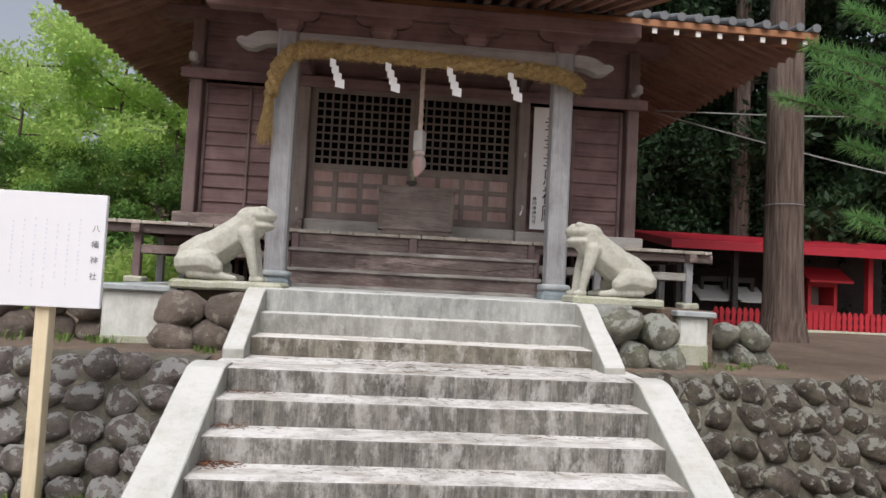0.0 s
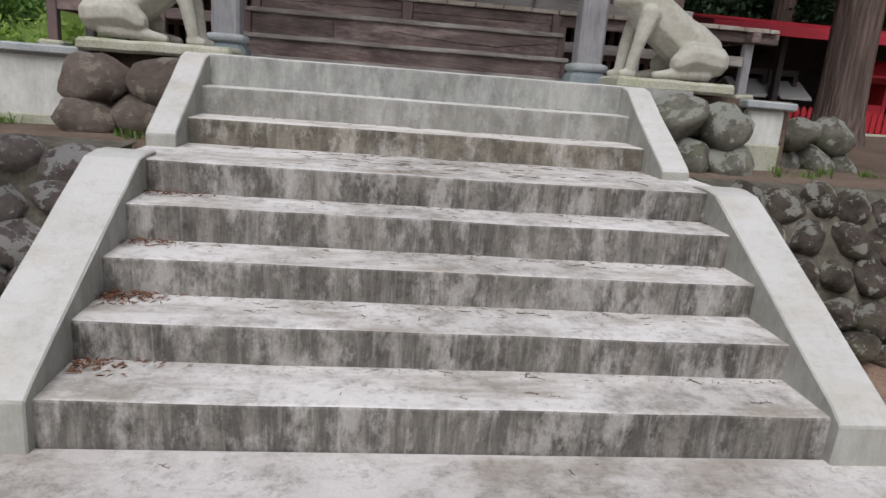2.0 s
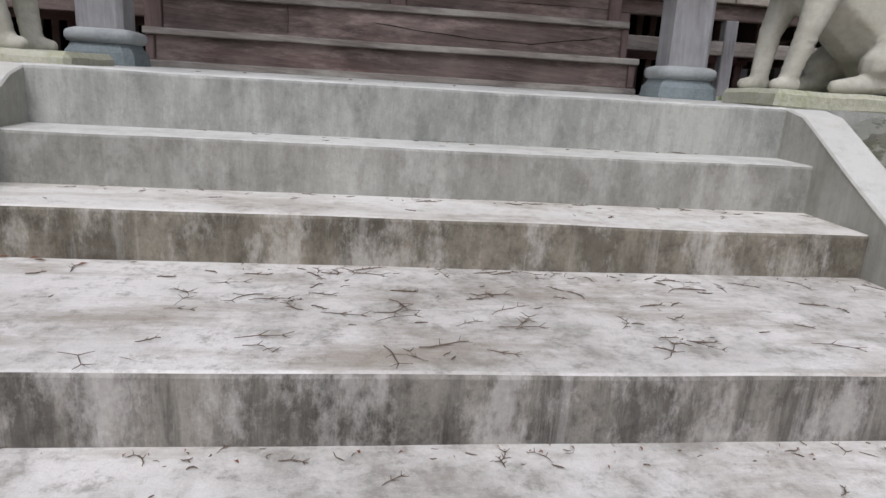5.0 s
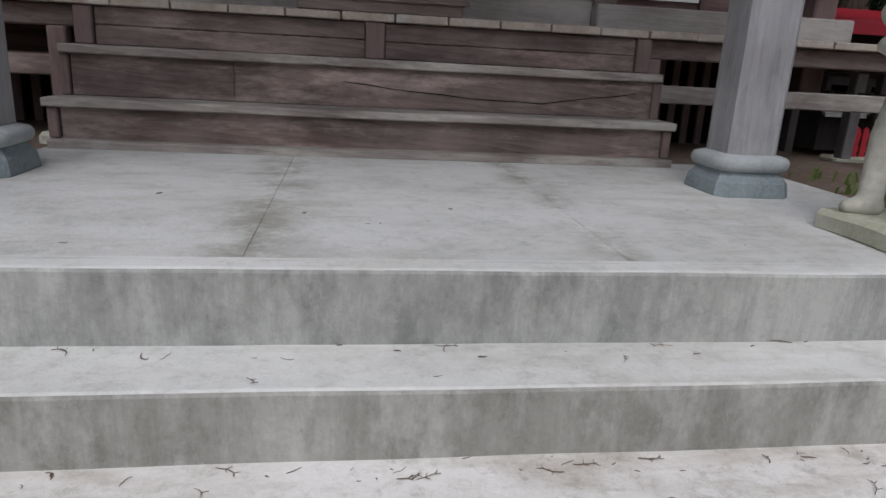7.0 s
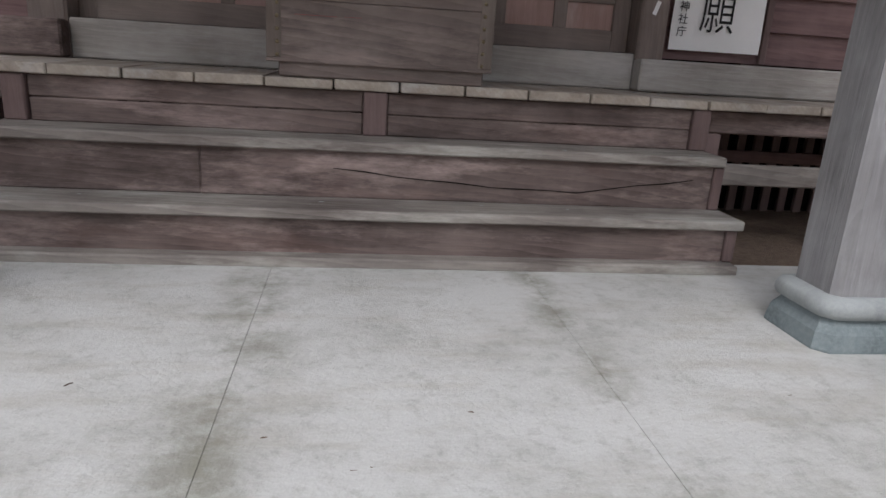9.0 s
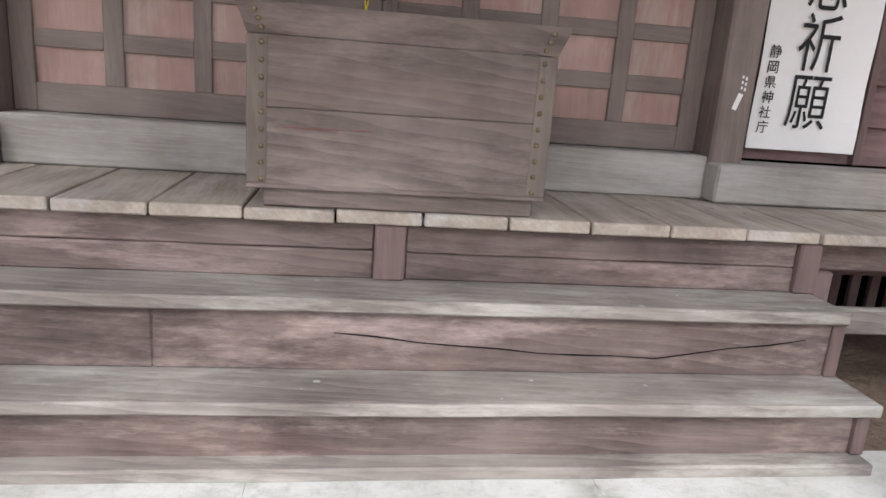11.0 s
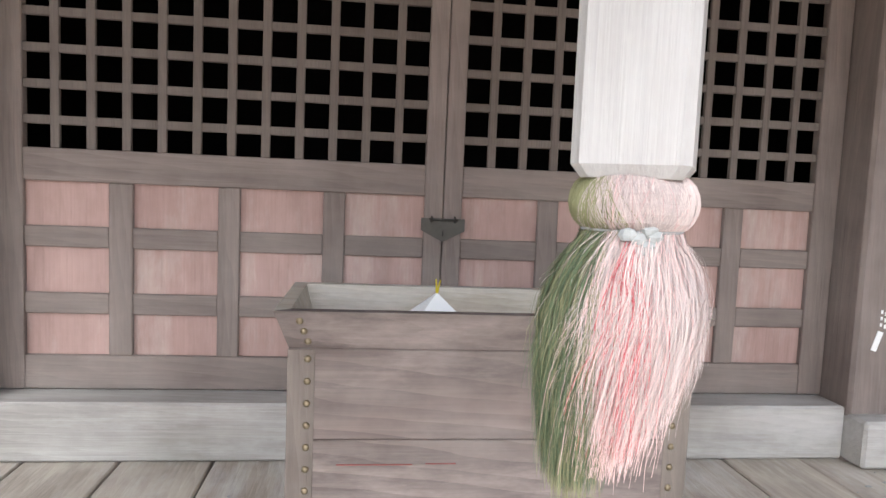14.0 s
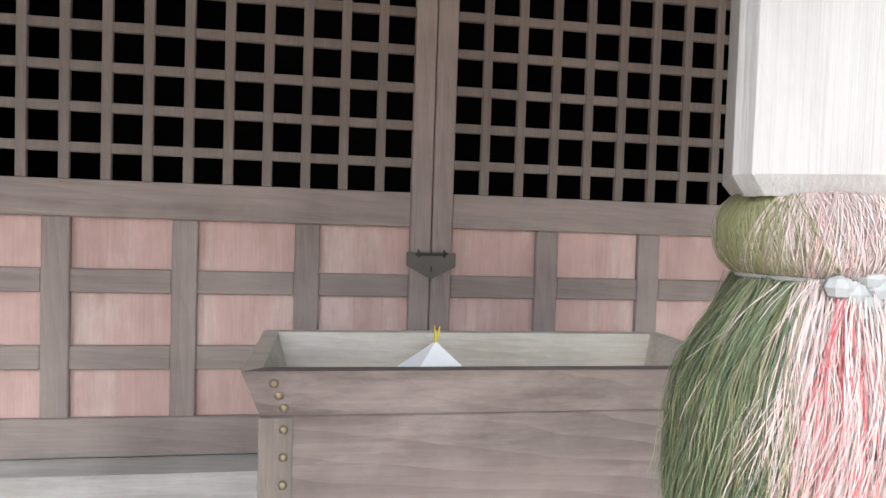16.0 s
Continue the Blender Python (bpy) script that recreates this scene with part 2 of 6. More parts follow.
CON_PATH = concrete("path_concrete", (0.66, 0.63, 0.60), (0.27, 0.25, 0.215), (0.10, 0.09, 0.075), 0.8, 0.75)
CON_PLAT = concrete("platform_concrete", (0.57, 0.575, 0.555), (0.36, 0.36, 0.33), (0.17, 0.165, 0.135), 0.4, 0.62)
PLASTER = concrete("white_plaster", (0.80, 0.81, 0.78), (0.66, 0.67, 0.62), (0.3, 0.3, 0.22), 0.35, 0.3)
WOOD_STEP = wood("weathered_step_wood", (0.195, 0.147, 0.132), (0.066, 0.048, 0.044), "x", 0.85, 0.16, 0.8, 0.75, 0.7, 0.15)
# treads, base plank and one rail: paler, greyer wood than the risers
WOOD_TREAD = wood("pale_tread_wood", (0.33, 0.295, 0.265), (0.15, 0.125, 0.113), "x", 0.85, 0.08, 0.8, 0.8, 0.45)
WOOD_DARK = wood("dark_wall_wood", (0.228, 0.143, 0.138), (0.09, 0.055, 0.055), "x", 0.8)
WOOD_DARKZ = wood("dark_post_wood", (0.20, 0.138, 0.130), (0.11, 0.075, 0.071), "z", 0.75)
WOOD_FLOOR = wood("porch_floor_wood", (0.47, 0.41, 0.345), (0.26, 0.215, 0.18), "y", 0.8, 0.18, 1.0, 0.5, 0.4)
WOOD_DOORX = wood("door_rail_wood", (0.252, 0.205, 0.180), (0.157, 0.126, 0.112), "x", 0.7, 0.08)
WOOD_DOORZ = wood("door_stile_wood", (0.247, 0.200, 0.176), (0.152, 0.122, 0.108), "z", 0.7, 0.08)
# door wood darkened: eave shade on the lattice is painted in
WOOD_LATT_SHADE = wood("shaded_lattice_wood", (0.165, 0.135, 0.117), (0.105, 0.085, 0.074), "z", 0.7, 0.10, 1.0, 0.3)
WOOD_SILL = wood("grey_sill_wood", (0.43, 0.40, 0.37), (0.28, 0.255, 0.23), "x", 0.8, 0.05, 1.0, 0.5, 0.3)
WOOD_BOX = wood("donation_box_wood", (0.238, 0.189, 0.169), (0.086, 0.067, 0.060), "x", 0.75, 0.05, 0.8, 0.75, 0.3, 0.12)
WOOD_BOXZ = wood("box_corner_wood", (0.20, 0.162, 0.138), (0.095, 0.077, 0.066), "z", 0.75, 0.05, 0.8, 0.4)
WOOD_BOXIN = wood("raw_box_inside_wood", (0.56, 0.50, 0.41), (0.36, 0.30, 0.24), "x", 0.8, 0.05, 1.0, 0.5, 0.35)
WOOD_COL = wood("grey_column_wood", (0.36, 0.35, 0.355), (0.20, 0.193, 0.197), "z", 0.8, 0.04, 1.0, 0.45, 0.3)
WOOD_RAFT = wood("rafter_wood", (0.32, 0.185, 0.14), (0.20, 0.115, 0.09), "y", 0.75)
WOOD_EAVE = wood("eave_board_wood", (0.36, 0.17, 0.08), (0.22, 0.10, 0.055), "x", 0.7)
WOOD_CARVE = wood("pale_carved_wood", (0.36, 0.33, 0.32), (0.24, 0.22, 0.21), "x", 0.8, 0.05)
WOOD_SIGN = wood("sign_post_wood", (0.70, 0.60, 0.42), (0.58, 0.46, 0.29), "z", 0.6, 0.05, 1.0, 0.15)
WOOD_SLEEVE = wood("pale_sleeve_wood", (0.36, 0.342, 0.325), (0.285, 0.252, 0.228), "z", 0.6, 0.03, 0.22, 0.12, 0.2)
PINK = wood("faded_red_panel", (0.44, 0.295, 0.262), (0.33, 0.215, 0.192), "z", 0.75, 0.10, 0.55, 0.22, 0.3)
STONE_STATUE = mottled("statue_stone", (0.47, 0.46, 0.40), (0.39, 0.38, 0.32), (0.29, 0.28, 0.22), 5, 0.9, 0.02, 0.35, 0.005, 26)
STONE_SLAB = mottled("mossy_slab_stone", (0.42, 0.41, 0.33), (0.30, 0.31, 0.2), (0.5, 0.5, 0.44), 6, 0.9, 0.02, 0.6, 0.01, 45)
STONE_RING = mottled("grey_ring_stone", (0.36, 0.385, 0.385), (0.27, 0.29, 0.29), (0.42, 0.44, 0.43), 5, 0.8, 0.02, 0.3, 0.004, 60)
STONE_PLINTH = mottled("blue_grey_plinth_stone", (0.22, 0.26, 0.27), (0.15, 0.18, 0.19), (0.29, 0.33, 0.33), 5, 0.8, 0.02, 0.25, 0.004, 70)
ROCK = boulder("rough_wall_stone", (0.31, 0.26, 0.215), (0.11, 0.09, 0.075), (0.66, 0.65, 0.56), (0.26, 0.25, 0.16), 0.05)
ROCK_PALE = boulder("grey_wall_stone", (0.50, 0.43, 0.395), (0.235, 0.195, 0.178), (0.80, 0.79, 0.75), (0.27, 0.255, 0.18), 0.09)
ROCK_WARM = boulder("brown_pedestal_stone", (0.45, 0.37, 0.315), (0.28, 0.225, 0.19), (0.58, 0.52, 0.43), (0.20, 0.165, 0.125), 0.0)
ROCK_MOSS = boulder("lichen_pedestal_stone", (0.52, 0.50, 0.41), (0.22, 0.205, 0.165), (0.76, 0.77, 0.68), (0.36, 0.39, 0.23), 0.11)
MORTAR = mottled("wall_mortar", (0.095, 0.084, 0.066), (0.20, 0.18, 0.145), (0.07, 0.07, 0.04), 6, 0.95, 0.05, 0.8, 0.02)
TILE = plain("roof_tile", (0.16, 0.165, 0.17), 0.5, 0, 0.4, 0.4)
WHITE_END = plain("white_rafter_paint", (0.82, 0.80, 0.76), 0.6)
TIE_WHITE = plain("soiled_white_cord", (0.36, 0.37, 0.36), 0.85, 0, 0.2, 0.3, 60)
STAMP = plain("faded_stamp_ink", (0.58, 0.60, 0.62), 0.8)
PAPER = plain("white_paper", (0.83, 0.83, 0.82), 0.8, 0, 0.2, 0.04)
INK = plain("black_ink", (0.015, 0.015, 0.016), 0.7)
SIGN_WHITE = plain("white_sign_board", (0.72, 0.72, 0.745), 0.5, 0, 0.3, 0.04)
FADED_INK = plain("faded_ink", (0.62, 0.64, 0.72), 0.7)
GREY_INK = plain("grey_ink", (0.16, 0.16, 0.18), 0.7)
IRON = plain("dark_iron", (0.09, 0.085, 0.075), 0.5, 0.7, 0.4, 0.4, 40)
BRASS = plain("dull_brass", (0.25, 0.20, 0.13), 0.45, 0.8, 0.4, 0.4, 40)
STRAW = mottled("straw_rope", (0.50, 0.345, 0.14), (0.27, 0.17, 0.065), (0.62, 0.47, 0.23), 16, 0.9, 0.25, 1.0, 0.03, 55)
HEMP = mottled("hemp_rope", (0.55, 0.47, 0.40), (0.42, 0.34, 0.29), (0.3, 0.23, 0.2), 9, 0.9, 0.1, 0.5, 0.004, 70)
F_PALE = fibre("pale_fibre", (0.60, 0.505, 0.475))
F_PINK = fibre("pink_fibre", (0.655, 0.455, 0.43))
F_RED = fibre("red_fibre", (0.50, 0.10, 0.11))
F_GREEN = fibre("green_fibre", (0.095, 0.128, 0.07))
F_OLIVE = fibre("olive_fibre", (0.27, 0.265, 0.145))
RED_ROOF = plain("bright_red_roof_paint", (0.40, 0.02, 0.035), 0.45, 0, 0.4, 0.2)
RED_WOOD = plain("vermilion_wood_paint", (0.45, 0.03, 0.04), 0.55, 0, 0.3, 0.25)
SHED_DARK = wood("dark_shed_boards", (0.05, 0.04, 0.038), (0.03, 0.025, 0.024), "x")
GREY_METAL = plain("grey_sheet_metal", (0.36, 0.37, 0.35), 0.5, 0.3)
# near-black that paints shade: hall interior, underfloor, cabinet insides, split, keyhole
SHADE_BLACK = plain("shade_black", (0.006, 0.006, 0.006), 0.95, 0, 0.0)
SOIL_RED = mottled("reddish_soil", (0.34, 0.225, 0.155), (0.42, 0.30, 0.22), (0.18, 0.115, 0.08), 1.6, 0.95, 0.0, 0.9, 0.03, 35)
SOIL = mottled("brown_soil", (0.16, 0.115, 0.085), (0.24, 0.18, 0.135), (0.075, 0.052, 0.038), 1.6, 0.95, 0.0, 0.9, 0.03, 35)
BARK = mottled("cedar_bark", (0.20, 0.145, 0.12), (0.12, 0.085, 0.07), (0.26, 0.2, 0.165), 4, 0.9, 0.05, 0.8, 0.02)
LEAF_BRIGHT = leafy("bright_bamboo_leaves", (0.60, 0.74, 0.26), (0.42, 0.62, 0.18), 0.7)
LEAF_MID = leafy("green_leaves", (0.21, 0.35, 0.09), (0.11, 0.22, 0.06), 0.45)
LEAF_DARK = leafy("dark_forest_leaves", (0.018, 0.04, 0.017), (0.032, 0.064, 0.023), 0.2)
NEEDLE = leafy("pine_needles", (0.13, 0.29, 0.10), (0.22, 0.42, 0.14), 0.4)
GRASS = leafy("weeds", (0.14, 0.23, 0.05), (0.24, 0.34, 0.10), 0.4)
TWIG = plain("dry_twigs", (0.13, 0.095, 0.07), 0.9)
RUBBISH = plain("stored_timber", (0.14, 0.09, 0.075), 0.85, 0, 0.2, 0.4)
WIRE = plain("grey_cable", (0.35, 0.35, 0.34), 0.5)
RED_MARK = plain("faded_red_paint", (0.30, 0.10, 0.09), 0.8, 0, 0.2, 0.5, 60)
YELLOW = plain("yellow_ribbon", (0.75, 0.60, 0.03), 0.5)

# damp dirt gathered along the two slab joints of the platform
_nt = CON_PLAT.node_tree
_b = _nt.nodes["Principled BSDF"]
_tc = _nt.nodes.new("ShaderNodeTexCoord")
_sx = _nt.nodes.new("ShaderNodeSeparateXYZ")
_nt.links.new(_tc.outputs["Object"], _sx.inputs[0])
_c = _b.inputs["Base Color"].links[0].from_socket
for _x, _wide in ((-0.52, 0.20), (0.475, 0.11)):
    _off = _nt.nodes.new("ShaderNodeMath")
    _off.operation = "SUBTRACT"
    _off.inputs[1].default_value = _x
    _nt.links.new(_sx.outputs[0], _off.inputs[0])
    _abs = _nt.nodes.new("ShaderNodeMath")
    _abs.operation = "ABSOLUTE"
    _nt.links.new(_off.outputs[0], _abs.inputs[0])
    _near = _nt.nodes.new("ShaderNodeMapRange")
    _near.inputs[1].default_value, _near.inputs[2].default_value = _wide, 0.0
    _nt.links.new(_abs.outputs[0], _near.inputs[0])
    _patch = noise_of(_nt, coords(_nt, (1, 1, 1)), 4.0, 8, 0.72, 0.44, 0.60)
    _c = mixed(_nt, scaled(_nt, times(_nt, _near.outputs[0], _patch), 0.8), _c, (0.20, 0.195, 0.15))
_nt.links.new(_c, _b.inputs["Base Color"])

# upright streaked furrows for the cedar bark
_nt = BARK.node_tree
_b = _nt.nodes["Principled BSDF"]
_fur = noise_of(_nt, coords(_nt, (9, 9, 0.5)), 3.0, 5, 0.6, 0.35, 0.65)
_c = mixed(_nt, _fur, (0.245, 0.182, 0.15), (0.10, 0.072, 0.06))
_nt.links.new(_c, _b.inputs["Base Color"])
bumped(_nt, _b, _fur, 1.0, 0.04)


# ---- mesh building ----
class Geo:
    """Collects vertices and faces for one mesh."""

    def __init__(self):
        self.v, self.f = [], []

    def add(self, verts, faces, m=None):
        n = len(self.v)
        self.v += [tuple(m @ Vector(p)) for p in verts] if m is not None else [tuple(p) for p in verts]
        self.f += [tuple(n + i for i in f) for f in faces]
        return self

    def box(self, x0, x1, y0, y1, z0, z1, c=0.004, m=None):
        """A box with chamfered edges."""
        c = min(c, (x1 - x0) * 0.4, (y1 - y0) * 0.4, (z1 - z0) * 0.4)
        vs, ix = [], {}
        for i, x in enumerate((x0, x1)):
            for j, y in enumerate((y0, y1)):
                for k, z in enumerate((z0, z1)):
                    sx, sy, sz = (1 - 2 * i) * c, (1 - 2 * j) * c, (1 - 2 * k) * c
                    for a, p in enumerate(((x, y + sy, z + sz), (x + sx, y, z + sz), (x + sx, y + sy, z))):
                        ix[i, j, k, a] = len(vs)
                        vs.append(p)
        fs = []
        for s in (0, 1):
            q = [[(s, 0, 0, 0), (s, 1, 0, 0), (s, 1, 1, 0), (s, 0, 1, 0)], [(0, s, 0, 1), (0, s, 1, 1), (1, s, 1, 1), (1, s, 0, 1)], [(0, 0, s, 2), (1, 0, s, 2), (1, 1, s, 2), (0, 1, s, 2)]]
            for loop in q:
                f = [ix[e] for e in loop]
                fs.append(f if s else f[::-1])
        for a, b in ((0, 1), (0, 2), (1, 2)):
            o = 3 - a - b
            for s in (0, 1):
                for t in (0, 1):
                    e = []
                    for u in (0, 1):
                        key = [0, 0, 0]
                        key[a], key[b], key[o] = s, t, u
                        e.append((ix[(*key, a)], ix[(*key, b)]))
                    f = [e[0][0], e[0][1], e[1][1], e[1][0]]
                    fs.append(f)
        for i in (0, 1):
            for j in (0, 1):
                for k in (0, 1):
                    fs.append([ix[i, j, k, 0], ix[i, j, k, 1], ix[i, j, k, 2]])
        return self.add(vs, fs, m)

    def prism(self, profile, axis, a0, a1, m=None):
        """A profile of 2D points drawn out along an axis."""
        def at(p, a):
            return {"x": (a, p[0], p[1]), "y": (p[0], a, p[1]), "z": (p[0], p[1], a)}[axis]
        n = len(profile)
        vs = [at(p, a0) for p in profile] + [at(p, a1) for p in profile]
        fs = [[i, (i + 1) % n, n + (i + 1) % n, n + i] for i in range(n)] + [list(range(n))[::-1], list(range(n, 2 * n))]
        return self.add(vs, fs, m)

    def tube(self, pts, radii, n=8, caps=True):
        """A tube through points; radii one for each."""
        pts = [Vector(p) for p in pts]
        vs, fs = [], []
        for i, p in enumerate(pts):
            d = (pts[min(i + 1, len(pts) - 1)] - pts[max(i - 1, 0)]).normalized()
            side = d.cross(Vector((0.31, 0.95, 0.05)) if abs(d.y) < 0.9 else Vector((1, 0, 0))).normalized()
            up = side.cross(d)
            for k in range(n):
                a = 2 * math.pi * k / n
                vs.append(p + (side * math.cos(a) + up * math.sin(a)) * radii[i])
        for i in range(len(pts) - 1):
            for k in range(n):
                fs.append([i * n + k, i * n + (k + 1) % n, (i + 1) * n + (k + 1) % n, (i + 1) * n + k])
        if caps:
            fs += [list(range(n))[::-1], list(range((len(pts) - 1) * n, len(pts) * n))]
        return self.add(vs, fs)

    def lathe(self, rings, n=16, x=0, y=0, power=2.0, turn=0.0):
        """Rings of (radius, z) round an upright axis; a power over 2 squares them off."""
        vs, fs = [], []
        for r, z in rings:
            for k in range(n):
                a = 2 * math.pi * (k + 0.5) / n + turn
                c, s = math.cos(a), math.sin(a)
                q = (abs(c) ** power + abs(s) ** power) ** (1 / power)
                vs.append((x + r * c / q, y + r * s / q, z))
        for i in range(len(rings) - 1):
            for k in range(n):
                fs.append([i * n + k, i * n + (k + 1) % n, (i + 1) * n + (k + 1) % n, (i + 1) * n + k])
        fs += [list(range(n))[::-1], list(range((len(rings) - 1) * n, len(rings) * n))]
        return self.add(vs, fs)

    def ball(self, c, r, n=12, m=None):
        vs, fs = [], []
        rows = n // 2
        for i in range(rows + 1):
            t = math.pi * i / rows
            for k in range(n):
                a = 2 * math.pi * k / n
                vs.append((c[0] + r[0] * math.sin(t) * math.cos(a), c[1] + r[1] * math.sin(t) * math.sin(a), c[2] + r[2] * math.cos(t)))
        for i in range(rows):
            for k in range(n):
                fs.append([i * n + k, (i + 1) * n + k, (i + 1) * n + (k + 1) % n, i * n + (k + 1) % n])
        return self.add(vs, fs, m)

    def mesh(self, name, mat, smooth=False):
        me = bpy.data.meshes.new(name)
        me.from_pydata(self.v, [], self.f)
        bm = bmesh.new()
        bm.from_mesh(me)
        bmesh.ops.remove_doubles(bm, verts=bm.verts, dist=1e-6)
        bmesh.ops.recalc_face_normals(bm, faces=bm.faces)
        bm.to_mesh(me)
        bm.free()
        if smooth:
            me.polygons.foreach_set("use_smooth", [True] * len(me.polygons))
        me.materials.append(mat)
        me.update()
        return me


def thing(name, label, category, group="", kind="", at=(0, 0, 0)):
    ob = new(name)
    ob.empty_display_size = 0.1
    ob.location = at
    return tagged(ob, label, category, group, kind)


def part(name, geo, mat, parent, label="", smooth=False, at=(0, 0, 0)):
    me = geo if isinstance(geo, bpy.types.Mesh) else geo.mesh(name, mat, smooth)
    ob = new(name, me)
    ob.parent = parent
    ob.location = at
    if label:
        ob["label"] = label
    return ob


def solid(name, geo, mat, label="", category="", group="", kind="", smooth=False):
    return tagged(new(name, geo.mesh(name, mat, smooth)), label, category, group, kind)


def bx(*a, **k):
    return Geo().box(*a, **k)


def wobble(me, amount, scale=3.0, seed=0.0):
    """Takes a mesh's edges out of true."""
    for v in me.vertices:
        p = Vector(v.co) * scale + Vector((seed, seed * 1.7, seed * 0.6))
        v.co += noise.noise_vector(p) * amount
    me.update()
    return me


# ---- ground: one sheet, low in front, a terrace behind the stone wall, hills beyond ----
def ground_height(x, y):
    low = 0.055
    step = 0.88 if y > 1.86 else low
    z = step + (0.02 * math.sin(x * 1.3) * math.cos(y * 1.1) if abs(x) > 2 else 0)
    if y > 3:
        z += 0.02 * min(y - 3, 5)
    hill = max(0.0, (y - 12.5) * 0.4) + max(0.0, (-x - 7.5) * 0.3 if y > 1.86 else 0.0)
    z += min(hill, 4.5)
    if y < 1.86:
        z -= 0.02 + 0.03 * max(0.0, min(1.0, (abs(x) - 2.0)))
    return z


xs = sorted({-900, -300, -100, -50, 50, 100, 300, 900} | {round(-30 + i * 0.75, 2) for i in range(81)})
ys = sorted({-900, -300, -100, -40, 60, 120, 300, 900, 1.85, 1.87} | {round(-20 + i * 0.75, 2) for i in range(81)})
verts = [(x, y, ground_height(x, y)) for y in ys for x in xs]
w = len(xs)
faces = [(j * w + i, j * w + i + 1, (j + 1) * w + i + 1, (j + 1) * w + i) for j in range(len(ys) - 1) for i in range(w - 1)]
ground = solid("ground", Geo().add(verts, faces), SOIL, "bare brown soil with weeds, in two terraces", "ground", kind="structure", smooth=True)

ground.data.materials.append(SOIL_RED)
for f in ground.data.polygons:
    f.material_index = 1 if f.center.y < 1.86 else 0

# ---- concrete stair, two flights with a landing ----
stair = thing("concrete_stair", "weathered pale concrete stair with streaked dark risers and a landing", "stair", kind="structure")
NOSES = [(0.0, 0.236), (0.324, 0.398), (0.648, 0.559), (0.944, 0.732), (1.235, 0.895), (1.978, 1.050), (2.320, 1.228), (2.545, 1.427)]
for i, (y, z) in enumerate(NOSES):
    y1 = NOSES[i + 1][0] + 0.06 if i < 7 else 2.62
    z0 = NOSES[i - 1][1] - 0.06 if i else -0.15
    x0, x1 = (-1.54, 1.43) if i < 5 else (-1.53, 1.345)
    if i == 4:
        x0, x1 = -1.66, 1.58
    r = 0.012
    g = Geo()
    n = 40
    rows = []
    for k in range(n + 1):
        x = x0 + (x1 - x0) * k / n
        dy = 0.006 * noise.noise(Vector((x * 2.3, i * 7.1, 0)))
        dz = 0.005 * noise.noise(Vector((x * 1.9, i * 3.7, 5)))
        rows.append([(x, y + dy + 0.004, z0), (x, y + dy, z - r + dz), (x, y + dy + r * 0.35, z - r * 0.3 + dz), (x, y + dy + r, z + dz), (x, y1, z + 0.004 + dz * 0.5), (x, y1, z0)])
    vs = [p for row in rows for p in row]
    fs = [(6 * k + j, 6 * (k + 1) + j, 6 * (k + 1) + (j + 1) % 6, 6 * k + (j + 1) % 6) for k in range(n) for j in range(6)]
    fs += [tuple(range(6)), tuple(6 * n + j for j in range(6))[::-1]]
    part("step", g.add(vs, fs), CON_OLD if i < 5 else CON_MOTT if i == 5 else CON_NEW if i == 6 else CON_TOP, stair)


def side_wall(x0, x1, profile, label):
    g = Geo().prism(profile, "x", x0, x1)
    me = g.mesh("side_wall", CON_SIDE)
    bm = bmesh.new()
    bm.from_mesh(me)
    bmesh.ops.bevel(bm, geom=list(bm.edges), offset=0.007, segments=1, affect="EDGES")
    bmesh.ops.subdivide_edges(bm, edges=[e for e in bm.edges if e.calc_length() > 0.15], cuts=6, use_grid_fill=True)
    bm.to_mesh(me)
    bm.free()
    wobble(me, 0.006, 2.5, x0)
    ob = part("side_wall", me, CON_SIDE, stair, label)
    return ob


lowerL = [(-0.05, -0.1), (-0.05, 0.250), (0.01, 0.295), (1.15, 0.908), (1.28, 0.922), (1.42, 0.915), (1.42, -0.1)]
lowerR = [(-0.05, -0.1), (-0.05, 0.225), (0.02, 0.280), (1.15, 0.903), (1.28, 0.920), (1.42, 0.912), (1.42, -0.1)]
side_wall(-1.765, -1.508, lowerL, "whitewashed sloping concrete side wall")
side_wall(1.398, 1.640, lowerR, "whitewashed sloping concrete side wall")
upperL = [(1.73, 0.85), (1.73, 0.965), (1.76, 0.995), (2.45, 1.40), (2.56, 1.429), (2.75, 1.429), (2.75, 0.85)]
upperR = [(1.66, 0.85), (1.66, 0.945), (1.69, 0.975), (2.44, 1.405), (2.55, 1.429), (2.75, 1.429), (2.75, 0.85)]
side_wall(-1.665, -1.503, upperL, "whitewashed sloping concrete side wall")
side_wall(1.318, 1.490, upperR, "whitewashed sloping concrete side wall")

# path slab in front
path_g = Geo()
for a, b in ((-9.0, -6.02), (-6.0, -3.02), (-3.0, -0.003)):
    path_g.box(-1.79, 1.67, a, b, -0.2, 0.060, 0.008)
solid("pavement", path_g, CON_PATH, "stained pale concrete path slab with leaf litter", "path", kind="structure")

# platform slab in three pours with narrow joints
platform = thing("platform", "pale concrete platform slab with two cracked joints", "platform", kind="structure")
for a, b in ((-1.64, -0.5207), (-0.5193, 0.4743), (0.4757, 1.88)):
    g = Geo().prism([(2.60, 1.2), (2.60, 1.4300), (4.42, 1.434), (4.42, 1.2)], "x", a, b)
    part("slab", g, CON_PLAT, platform)
solid("ground_under_platform", bx(-1.6, 1.85, 2.66, 4.6, 0.9, 1.424), SOIL, "soil under the platform", "ground", kind="structure")

